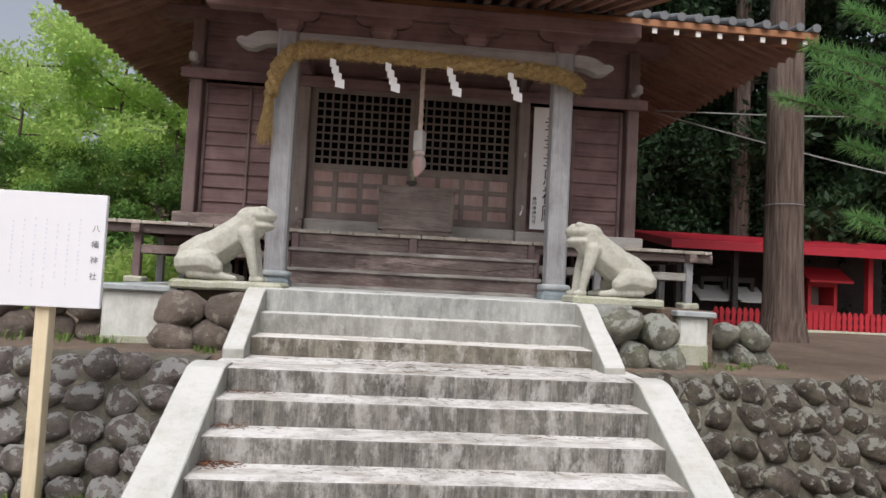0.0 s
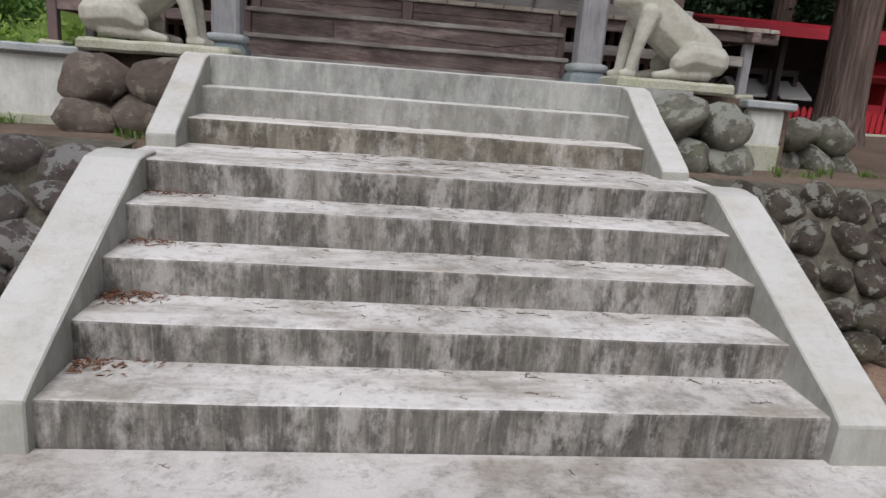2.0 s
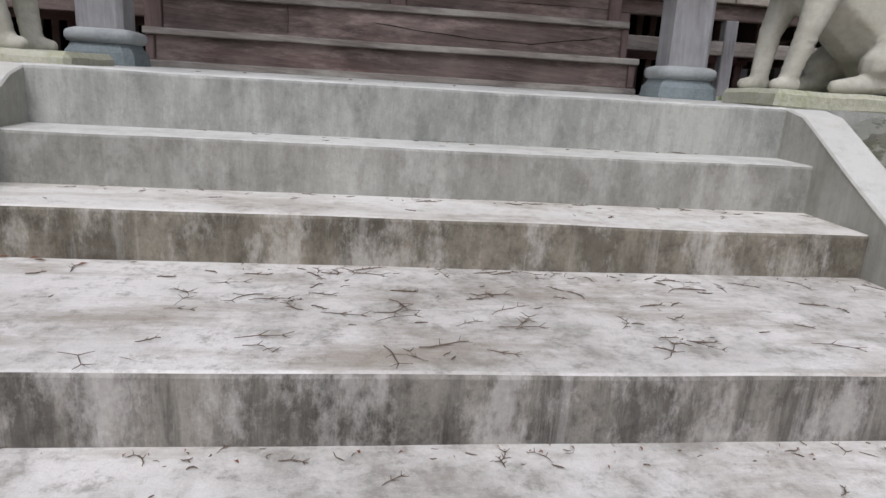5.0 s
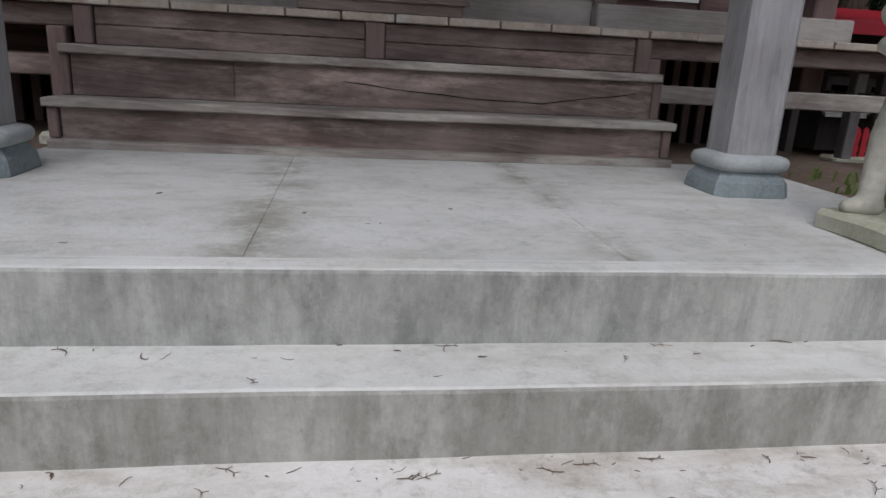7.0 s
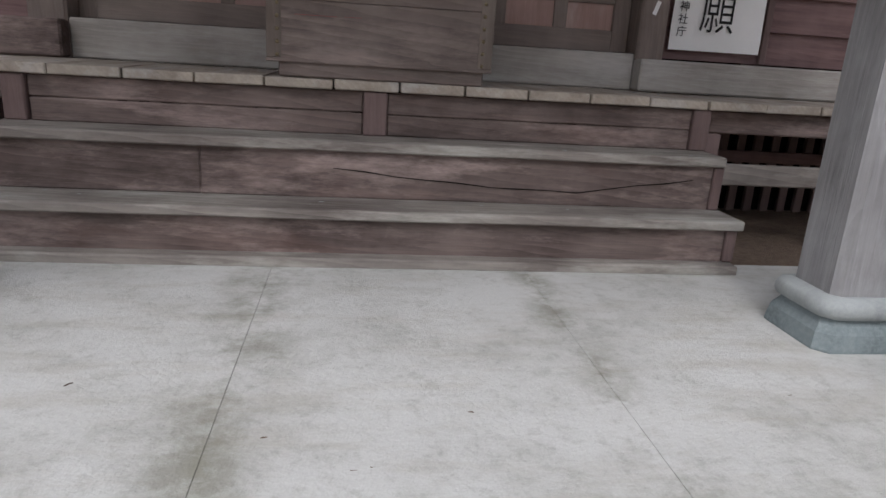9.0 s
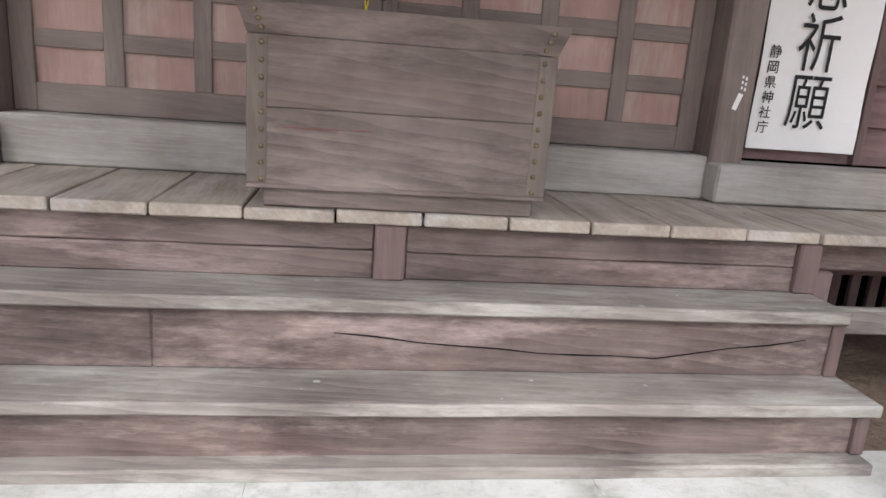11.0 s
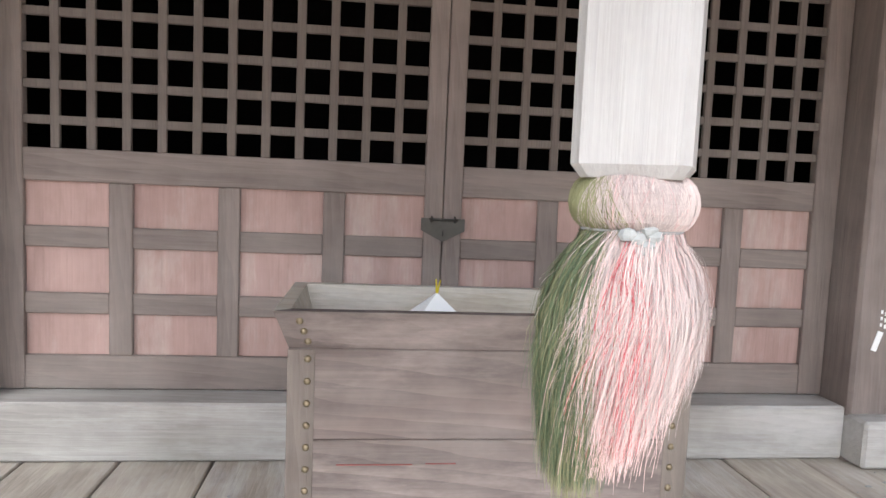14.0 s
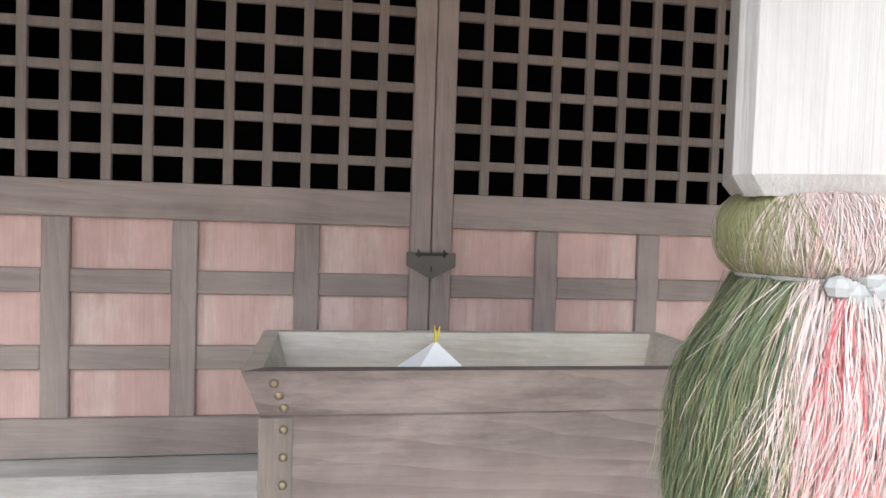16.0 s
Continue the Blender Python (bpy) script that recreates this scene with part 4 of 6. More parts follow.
# the long crack in the middle riser
crack = Geo()
pts = [(-0.30 + 0.13 * i, 4.5195, 1.780 - 0.064 * math.sin(min(1, i / 8) * 1.57) + (0.0 if i < 9 else 0.018 * (i - 8)) + 0.003 * math.sin(i * 2.1)) for i in range(13)]
crack.tube(pts, [0.0012 + 0.0015 * math.sin(i * 1.3) ** 2 for i in range(13)], 4)
part("crack", crack, SHADE_BLACK, wsteps, "dark split in the riser board")

# ---- lattice doors ----
sill = thing("sill_1", "broad pale grey door sill timber", "sill", kind="structure")
part("sill_board", bx(-1.558, 1.233, 5.284, 5.47, 2.127, 2.312, 0.008), WOOD_SILL, sill)
YD = 5.415


def door(name, x0, x1, cols, lx0, lx1, label):
    d = thing(name, label, "door", kind="structure")
    t0, t1 = YD, YD + 0.038
    part("stile", bx(x0, lx0, t0, t1, 2.315, 4.10, 0.003), WOOD_DOORZ, d)
    part("stile", bx(lx1, x1, t0, t1, 2.315, 4.10, 0.003), WOOD_DOORZ, d)
    part("rail", bx(lx0, lx1, t0 + 0.002, t1, 2.315, 2.424, 0.003), WOOD_DOORX, d, "bottom rail")
    part("rail", bx(lx0, lx1, t0 + 0.002, t1, 2.972, 3.073, 0.003), WOOD_DOORX, d, "middle rail")
    part("rail", bx(lx0, lx1, t0 + 0.002, t1, 4.03, 4.10, 0.003), WOOD_DOORX, d, "top rail")
    rows = [(2.424, 2.556), (2.623, 2.767), (2.833, 2.972)]
    for (a, b), (c, e) in zip(cols, cols[1:]):
        part("muntin", bx(b, c, t0 + 0.004, t1 - 0.008, 2.424, 2.972, 0.003), WOOD_DOORZ, d)
    for (a, b), (c, e) in zip(rows, rows[1:]):
        for p, q in cols:
            part("muntin", bx(p, q, t0 + 0.006, t1 - 0.008, b, c, 0.003), WOOD_DOORX, d)
    for p, q in cols:
        for a, b in rows:
            part("panel", bx(p - 0.004, q + 0.004, t0 + 0.020, t0 + 0.029, a - 0.004, b + 0.004, 0.001), PINK, d)
    n = 12
    pitch = (lx1 - lx0 + 0.026) / n
    up = bx(-0.0135, 0.0135, t0 + 0.006, t0 + 0.022, 3.073, 4.03, 0.002).mesh("lattice_bar", WOOD_LATT_SHADE)
    for k in range(1, n):
        part("lattice_bar", up, None, d, at=(lx0 - 0.013 + k * pitch, 0, 0))
    across = bx(lx0, lx1, t0 + 0.0075, t0 + 0.0235, -0.0135, 0.0135, 0.002).mesh("lattice_bar", WOOD_LATT_SHADE)
    z = 3.073 + 0.086
    while z < 4.0:
        part("lattice_bar", across, None, d, at=(0, 0, z))
        z += 0.1085
    return d


door("door_1", -1.555, -0.171, [(-1.473, -1.222), (-1.150, -0.890), (-0.822, -0.560), (-0.490, -0.232)], -1.473, -0.232, "closed lattice door leaf with faded red lower panels")
door("door_2", -0.168, 1.230, [(-0.108, 0.152), (0.222, 0.482), (0.553, 0.813), (0.884, 1.140)], -0.108, 1.140, "closed lattice door leaf with faded red lower panels")
hasp = thing("door_hasp", "dark iron hasp plate and bolt on the door leaves", "latch")
HX, HZ = -0.169, 2.865
plate = part("plate", Geo().prism([(HX - 0.072, HZ + 0.035), (HX + 0.072, HZ + 0.035), (HX + 0.072, HZ - 0.005), (HX, HZ - 0.042), (HX - 0.072, HZ - 0.005)], "y", 5.405, 5.4145), IRON, hasp)
part("bolt", Geo().tube([(HX - 0.048, 5.399, HZ + 0.031), (HX + 0.048, 5.399, HZ + 0.031)], [0.004, 0.004], 8), IRON, hasp)
for x in (HX - 0.038, HX + 0.038):
    part("staple", Geo().tube([(x, 5.408, HZ + 0.041), (x, 5.393, HZ + 0.031), (x, 5.408, HZ + 0.021)], [0.003, 0.003, 0.003], 6), IRON, plate)
part("keyhole", bx(HX - 0.0015, HX + 0.0015, 5.4035, 5.405, HZ - 0.022, HZ - 0.005, 0.0005), SHADE_BLACK, plate)

# ---- field stone walls, last of the structure ----
retaining_wall("wall_left", -1.78, -7.2, "dry field-stone retaining wall with lichen and weeds")
retaining_wall("wall_right", 1.66, 7.6, "dark field-stone retaining wall with white lichen")


# ---- stone pedestals and frog statues ----
def pedestal(side):
    p = thing("stone_pedestal", "stack of four big rounded field stones" if side < 0 else "stack of four lichen-covered field stones", "pedestal", group="statue pedestals")
    ms = WARM_STONES if side < 0 else MOSS_STONES
    if side < 0:
        rows = [(-2.21, 2.51, 1.215, 0.235, 0.22, 0.165), (-1.79, 2.51, 1.220, 0.215, 0.22, 0.170), (-2.26, 2.47, 0.955, 0.200, 0.2, 0.150), (-1.93, 2.45, 0.970, 0.190, 0.2, 0.165)]
    else:
        rows = [(1.72, 2.50, 1.24, 0.235, 0.22, 0.175), (2.09, 2.50, 1.20, 0.175, 0.22, 0.17), (1.86, 2.47, 0.955, 0.155, 0.2, 0.15), (2.17, 2.47, 0.94, 0.175, 0.2, 0.16)]
    for i, (x, y, z, a, b, c) in enumerate(rows):
        set_stone(ms[i % len(ms)], p, (x, y, z), (a * 1.16, b, c * 1.16), (0.1 * i, 0.15 * (i - 1), 0.2 * i))
    set_stone(ms[1], p, (side * 1.75 + (0.0 if side < 0 else 0.3), 2.86, 1.2), (0.42, 0.22, 0.19), (0, 0.1, 0))
    return p


def frog(side, x_paw, zb):
    """A seated stone frog. Its head points to the stair."""
    g = Geo()
    def at(u, v, z):
        return (x_paw + side * u * 0.94, 2.86 + v, zb + z)
    def limb(pts, rs):
        for (p, q, ra, rb) in zip(pts, pts[1:], rs, rs[1:]):
            for k in range(7):
                t = k / 6
                r = ra + (rb - ra) * t
                g.ball(tuple(a + (b - a) * t for a, b in zip(p, q)), (r, r, r), 10)
    # trunk from rump to shoulders
    limb([at(0.73, 0, 0.19), at(0.52, 0, 0.30), at(0.33, 0, 0.43), at(0.20, 0, 0.535), at(0.15, 0, 0.585)], [0.17, 0.175, 0.165, 0.155, 0.13])
    g.ball(at(0.70, 0, 0.16), (0.2, 0.2, 0.16), 14)
    # head: skull, upper and lower jaw
    g.ball(at(0.205, 0, 0.590), (0.140, 0.146, 0.118), 16)
    g.ball(at(0.118, 0, 0.622), (0.160, 0.150, 0.080), 16)
    g.ball(at(0.118, 0, 0.528), (0.150, 0.144, 0.056), 16)
    g.ball(at(0.20, 0, 0.49), (0.12, 0.125, 0.10), 14)
    for v in (-0.095, 0.095):
        g.ball(at(0.075, v * 1.0, 0.678), (0.050, 0.036, 0.034), 10)
        # fore leg and paw
        limb([at(0.22, v * 1.25, 0.44), at(0.155, v * 1.45, 0.25), at(0.115, v * 1.15, 0.045)], [0.08, 0.052, 0.042])
        limb([at(0.13, v * 1.15, 0.025), at(0.05, v * 1.3, 0.02)], [0.04, 0.028])
        # hind thigh, shin and foot
        limb([at(0.76, v * 1.7, 0.15), at(0.58, v * 1.9, 0.17), at(0.48, v * 1.9, 0.12)], [0.115, 0.105, 0.075])
        limb([at(0.70, v * 2.0, 0.055), at(0.42, v * 1.9, 0.04), at(0.30, v * 1.8, 0.025)], [0.05, 0.042, 0.03])
    # rough crest on the back
    limb([at(0.60, 0, 0.405), at(0.70, 0, 0.355), at(0.83, 0, 0.27)], [0.05, 0.06, 0.06])
    ob = solid("frog_statue", g, STONE_STATUE, "pale grey stone frog statue sitting upright on a slab" if side > 0 else "pale grey stone frog statue leaning forward on a slab", "statue", group="frog statues", smooth=True)
    rm = ob.modifiers.new("fuse", "REMESH")
    rm.mode, rm.voxel_size, rm.use_smooth_shade = "VOXEL", 0.009, True
    sm = ob.modifiers.new("soften", "SMOOTH")
    sm.factor, sm.iterations = 0.5, 2
    return ob


for side, x0, x1, zt in ((1, 1.32, 2.21, 1.50), (-1, -2.38, -1.38, 1.475)):
    pedestal(side)
    g = Geo().box(x0, x1, 2.62, 3.07, zt - 0.085, zt, 0.02)
    me = g.mesh("slab", STONE_SLAB)
    bm = bmesh.new()
    bm.from_mesh(me)
    bmesh.ops.subdivide_edges(bm, edges=[e for e in bm.edges if e.calc_length() > 0.2], cuts=8, use_grid_fill=True)
    bm.to_mesh(me)
    bm.free()
    wobble(me, 0.009, 5, side)
    tagged(new("statue_slab", me), "rough mossy stone slab under the frog statue", "slab", "statue slabs")
frog(1, 1.325, 1.50)
frog(-1, -1.545, 1.475)

# loose boundary stones along the podium
for side, spots in ((1, [(2.98, 1.17, 0.16), (3.29, 1.17, 0.17), (2.93, 0.93, 0.15), (3.16, 0.95, 0.14), (3.41, 0.92, 0.14)]),
                    (-1, [(-3.17, 1.2, 0.19), (-3.17, 0.96, 0.14), (-3.48, 0.95, 0.17), (-3.55, 1.22, 0.19), (-3.85, 0.95, 0.18), (-3.95, 1.22, 0.19), (-4.22, 0.95, 0.18), (-4.35, 1.22, 0.19), (-4.6, 0.95, 0.18), (-4.75, 1.22, 0.19), (-5.1, 1.0, 0.2)])):
    row = thing("boundary_stones", "short wall of stacked rounded field stones", "stone wall", kind="structure")
    for i, (x, z, r) in enumerate(spots):
        set_stone((MOSS_STONES if side > 0 else WARM_STONES)[i % 4], row, (x, 2.95 + 0.05 * (i % 3), z), (r * 1.05, 0.2, r * 0.98), (0.3 * i, 0.2 * i, 0.5 * i))

# ---- donation box ----
box = thing("donation_box", "grey-brown wooden offertory box with flared rim and brass studs", "donation box", at=(0, 0, 0))
bx0, bx1, by0, by1 = -0.580, 0.352, 4.682, 5.065
front = part("front", wobble(bx(bx0, bx1, by0, by0 + 0.03, 2.190, 2.427, 0.003).mesh("front", WOOD_BOX), 0.002, 4), WOOD_BOX, box)
part("front", wobble(bx(bx0, bx1, by0, by0 + 0.03, 2.4285, 2.635, 0.003).mesh("front", WOOD_BOX), 0.002, 4), WOOD_BOX, box)
part("back", bx(bx0, bx1, by1 - 0.03, by1, 2.190, 2.635, 0.003), WOOD_BOX, box)
for a, b in ((bx0, bx0 + 0.03), (bx1 - 0.03, bx1)):
    part("side", bx(a + 0.001, b - 0.001, by0 + 0.03, by1 - 0.03, 2.190, 2.635, 0.003), WOOD_BOX, box)
part("plinth", bx(bx0 + 0.045, bx1 - 0.03, by0 + 0.012, by1 - 0.01, 2.126, 2.190, 0.006), WOOD_BOX, box)
part("moulding", bx(bx0 - 0.003, bx1 + 0.003, by0 - 0.006, by0 + 0.004, 2.184, 2.199, 0.003), WOOD_BOX, box)
# flared rim of four leaning boards
F, RT, RB = 0.030, 2.722, 2.637


def rim(p, q, n, name="rim", mat=WOOD_BOX):
    """A board from p to q at the foot, leaning outward along n."""
    p, q, n = Vector((*p, RB)), Vector((*q, RB)), Vector((*n, 0))
    d = (q - p).normalized()
    up = Vector((0, 0, RT - RB))
    o = n * F
    e = d * F
    vs = [p, q, q + o + e + up, p + o - e + up, p - n * 0.03 + d * 0.03, q - n * 0.03 - d * 0.03, q + o + e + up - n * 0.034 - d * 0.034, p + o - e + up - n * 0.034 + d * 0.034]
    fs = [(0, 1, 2, 3), (5, 4, 7, 6), (3, 2, 6, 7), (1, 0, 4, 5), (0, 3, 7, 4), (2, 1, 5, 6)]
    part(name, Geo().add(vs, fs), mat, box)


rim((bx0, by0), (bx1, by0), (0, -1))
rim((bx1, by1), (bx0, by1), (0, 1), mat=WOOD_BOXIN)
rim((bx0, by1), (bx0, by0), (-1, 0), mat=WOOD_BOXIN)
rim((bx1, by0), (bx1, by1), (1, 0), mat=WOOD_BOXIN)
part("inner_slope", Geo().add([(bx0 + 0.03, by0 + 0.03, 2.605), (bx1 - 0.03, by0 + 0.03, 2.605), (bx1 - 0.03, by1 - 0.03, 2.637), (bx0 + 0.03, by1 - 0.03, 2.637)], [(0, 1, 2, 3)]), WOOD_BOXIN, box)
for a, b in ((bx0, bx0 + 0.058), (bx1 - 0.058, bx1)):
    part("corner_strip", bx(a - 0.0015, b, by0 - 0.0028, by0 + 0.002, 2.201, 2.633, 0.0012), WOOD_BOXZ, box, "upright studded corner strip")
stud = Geo().ball((0, 0, 0), (0.0085, 0.0055, 0.0085), 8).mesh("stud", BRASS, True)
for x in (bx0 + 0.042, bx1 - 0.042):
    for k in range(9):
        part("stud", stud, None, front, at=(x, by0 - 0.003, 2.212 + k * 0.050))
    s = -1 if x < 0 else 1
    for k in range(3):
        part("stud", stud, None, front, at=(x + s * 0.0085 * k, by0 - 0.006 - 0.0085 * k, 2.652 + 0.024 * k))
stain = Geo().box(-0.47, -0.30, by0 - 0.003, by0 + 0.001, 2.370, 2.372, 0.0005).box(-0.27, -0.20, by0 - 0.003, by0 + 0.001, 2.372, 2.3735, 0.0005)
part("mark", stain, RED_MARK, front, "faint red paint streak")

cone = Geo().lathe([(0.135, 2.640), (0.10, 2.668), (0.012, 2.730), (0.004, 2.736)], 4, -0.240, 4.86, 2.0, 0.12)
pk = thing("paper_packet", "white folded paper packet with a yellow tie in the box", "offering")
part("paper", cone, PAPER, pk)
part("ribbon", Geo().tube([(-0.240, 4.86, 2.734), (-0.244, 4.855, 2.772)], [0.003, 0.0015], 6).tube([(-0.240, 4.86, 2.734), (-0.233, 4.855, 2.770)], [0.003, 0.0015], 6), YELLOW, pk, "yellow ribbon")

# ---- bell rope with wooden sleeve and fibre tassel ----
rope = thing("bell_rope", "twisted pale bell rope with square wooden sleeve and coloured fibre tassel", "bell rope")
RXX, RYY = -0.182, 3.868
tw = Geo()
for s in range(3):
    pts, rs = [], []
    for k in range(70):
        z = 3.26 + k * 0.0175
        a = k * 0.42 + s * 2.094
        pts.append((RXX + 0.012 * math.cos(a), RYY + 0.012 * math.sin(a), z))
        rs.append(0.0125)
    tw.tube(pts, rs, 6)
part("cord", tw, HEMP, rope, smooth=True)
sl = Geo()
rows = []
for half, cut, z in ((0.041, 0.009, 3.071), (0.0485, 0.009, 3.082), (0.0485, 0.009, 3.262), (0.041, 0.009, 3.272)):
    rows += [(sx * a, sy * b, z) for sx, sy, a, b in ((1, -1, half, half - cut), (1, 1, half, half - cut), (1, 1, half - cut, half), (-1, 1, half - cut, half), (-1, 1, half, half - cut), (-1, -1, half, half - cut), (-1, -1, half - cut, half), (1, -1, half - cut, half))]
sl.add(rows, [(8 * j + k, 8 * j + (k + 1) % 8, 8 * j + 8 + (k + 1) % 8, 8 * j + 8 + k) for j in range(3) for k in range(8)] + [tuple(range(8)), tuple(range(24, 32))], pose(RXX, RYY, 0, 0, 0, -29))
part("sleeve", sl, WOOD_SLEEVE, rope, "pale square wooden sleeve with cut corners")
ring = Geo().lathe([(0.030, 3.0745)] + [(0.0350 + 0.0185 * math.cos(1.4 - 0.35 * j), 3.051 + 0.0240 * math.sin(1.4 - 0.35 * j)) for j in range(9)] + [(0.034, 3.027)], 32, RXX, RYY)
knot = part("knot_core", ring, F_PALE, rope, "bound fibre knot", smooth=True)
frnd = random.Random(12)


def strands(name, mat, n, amin, amax, lmin, lmax, label, rmul=1.0, skew=0.0):
    g = Geo()
    vs, fs = [], []
    for _ in range(n):
        a = frnd.uniform(amin, amax)
        r0 = frnd.uniform(0.35, 1.0) ** 0.5
        ln = 0.88 * frnd.uniform(lmin, lmax) * (1 - 0.38 * max(0.0, math.cos(a)))
        flare = frnd.uniform(0.82, 1.03) * rmul
        curl = frnd.gauss(0, 0.004)
        swing = frnd.gauss(0, 0.24)
        base = len(vs)
        frizz, wave, twist = frnd.uniform(0.0004, 0.0024), frnd.uniform(6, 22), frnd.uniform(-0.9, 0.9)
        seg = 10
        for k in range(seg + 1):
            t = k / seg
            drop = ln * t
            bell = 0.040 + 0.032 * math.sin(min(1.0, drop / 0.085) * 1.5708) - 0.020 * max(0.0, drop - 0.12) / 0.13
            rr = r0 * bell * flare
            aa = a + swing * t
            px = RXX + rr * math.cos(aa) * 1.06 + (skew - 0.005) * t * t + curl * math.sin(t * 5)
            py = RYY + rr * math.sin(aa) + curl * math.cos(t * 4)
            pz = 3.028 - ln * (t ** 1.05)
            th = 0.00030 * (1 - 0.5 * t)
            px += frizz * math.sin(t * wave + a * 9)
            vs.append((px - th * math.sin(a + twist), py + th * math.cos(a + twist), pz))
            vs.append((px + th * math.sin(a + twist), py - th * math.cos(a + twist), pz))
        for k in range(seg):
            fs.append((base + 2 * k, base + 2 * k + 1, base + 2 * k + 3, base + 2 * k + 2))
    me = bpy.data.meshes.new(name)
    me.from_pydata(vs, [], fs)
    me.materials.append(mat)
    ob = part(name, me, mat, rope, label)
    ob["kind"] = "stuff"


PI = math.pi
strands("fibre_tuft", F_PALE, 14000, -0.79 * PI, 0.25 * PI, 0.09, 0.205, "faded pale pink fibres", 0.95)
strands("fibre_tuft", F_PINK, 3600, -0.77 * PI, 0.1 * PI, 0.10, 0.245, "pink fibres", 0.95, -0.008)
strands("fibre_tuft", F_RED, 520, -0.645 * PI, -0.56 * PI, 0.12, 0.22, "bright red fibres", 0.98)
strands("fibre_tuft", F_GREEN, 9500, -1.25 * PI, -0.75 * PI, 0.13, 0.255, "dark green fibres", 0.95, -0.006)
strands("fibre_tuft", F_OLIVE, 3800, -1.2 * PI, -0.74 * PI, 0.12, 0.275, "olive fibres", 0.96, -0.006)
strands("fibre_tuft", F_PALE, 260, -1.1 * PI, -0.7 * PI, 0.05, 0.12, "stray pale fibres over the green", 1.02)
strands("fibre_tuft", F_PALE, 1800, 0.2 * PI, 0.85 * PI, 0.12, 0.20, "faded fibres")
# fibres wound over the knot
for mat, a0, a1, cnt, lab in ((F_PALE, -0.84, 0.85, 1100, "pale wound fibres"), (F_OLIVE, -1.15, -0.78, 360, "olive wound fibres"), (F_PINK, -0.78, -0.2, 50, "pink wound fibres")):
    wound = Geo()
    for k in range(cnt):
        a = PI * frnd.uniform(a0, a1)
        e = frnd.uniform(-0.0012, 0.0012)
        tw2 = frnd.gauss(0, 0.05)
        wound.tube([(RXX + (0.0355 + e + 0.0190 * math.cos(f)) * math.cos(a + tw2 * q), RYY + (0.0355 + e + 0.0190 * math.cos(f)) * math.sin(a + tw2 * q), 3.051 + 0.0245 * math.sin(f)) for q, f in enumerate(1.4 - 0.35 * j for j in range(9))], [0.00036] * 9, 3)
    part("knot_binding", wound, mat, knot, lab)["kind"] = "stuff"
tie = Geo()
tie.tube([(RXX + 0.0420 * math.cos(a * PI / 12), RYY + 0.0420 * math.sin(a * PI / 12), 3.028) for a in range(25)], [0.0022] * 25, 6)
for dx, dz in ((0, 0), (0.009, -0.006), (-0.008, 0.003), (0.004, -0.012), (0.014, 0.002), (0.01, 0.008)):
    tie.ball((RXX - 0.012 + dx, RYY - 0.043, 3.022 + dz), (0.0085, 0.0065, 0.0062), 8)
part("tie", tie, TIE_WHITE, rope, "white knotted tie")
ROPE_K = 1.17
rope.location = (-0.150 - ROPE_K * RXX, 3.878 - ROPE_K * RYY, 3.009 - ROPE_K * 3.071)
rope.scale = (ROPE_K, ROPE_K, ROPE_K)

# ---- sacred straw rope and paper streamers ----
shime = thing("straw_rope", "thick golden twisted straw rope hung across the columns", "sacred rope")
RP = [(-1.76, 3.47, 2.98), (-1.765, 3.45, 3.18), (-1.735, 3.43, 3.46), (-1.68, 3.42, 3.69), (-1.58, 3.42, 3.84), (-1.44, 3.43, 3.915), (-1.18, 3.44, 3.93), (-0.7, 3.44, 3.925), (-0.2, 3.44, 3.915), (0.4, 3.44, 3.90), (0.95, 3.44, 3.885), (1.22, 3.43, 3.86), (1.42, 3.43, 3.81), (1.55, 3.44, 3.73)]


def along(t):
    f = t * (len(RP) - 1)
    i = min(int(f), len(RP) - 2)
    return Vector(RP[i]).lerp(Vector(RP[i + 1]), f - i)


for s in range(3):
    pts, rs = [], []
    for k in range(150):
        t = 0.14 + 0.86 * k / 149
        p = along(t)
        a = k * 0.36 + s * 2.094
        r = 0.041 + 0.003 * math.sin(k * 1.7)
        d = (along(min(1, t + 0.01)) - along(max(0, t - 0.01))).normalized()
        side = d.cross(Vector((0, 1, 0))).normalized()
        pts.append(p + (side * math.cos(a) + Vector((0, 1, 0)) * math.sin(a)) * r)
        rs.append(0.048 + 0.004 * math.sin(k * 2.9 + s) if 0.2 < t < 0.97 else 0.037)
    part("strand", Geo().tube(pts, rs, 8), STRAW, shime, smooth=True)
frays = Geo()
for k in range(240):
    a, r = frnd.uniform(0, 2 * PI), frnd.uniform(0, 0.045)
    x, y = -1.765 + r * math.cos(a), 3.455 + r * math.sin(a)
    frays.tube([(x + 0.02, y - 0.01, 3.46), (x + 0.2 * r * math.cos(a), y, 3.22), (x + 1.2 * r * math.cos(a) - 0.025, y + r * math.sin(a), frnd.uniform(2.87, 3.03))], [0.004, 0.003, 0.001], 3)
part("frayed_end", frays, STRAW, shime)
whisk = Geo()
for k in range(2600):
    t = frnd.uniform(0.2, 1.0)
    p = along(t)
    a = frnd.uniform(0, 2 * PI)
    q = p + Vector((0, math.cos(a), math.sin(a))) * 0.083
    whisk.tube([q, q + Vector((frnd.uniform(-0.06, 0.06), math.cos(a) * 0.018, math.sin(a) * 0.018 + frnd.uniform(-0.02, 0.015)))], [0.0032, 0.0012], 3)
part("loose_straw", whisk, STRAW, shime)["kind"] = "stuff"


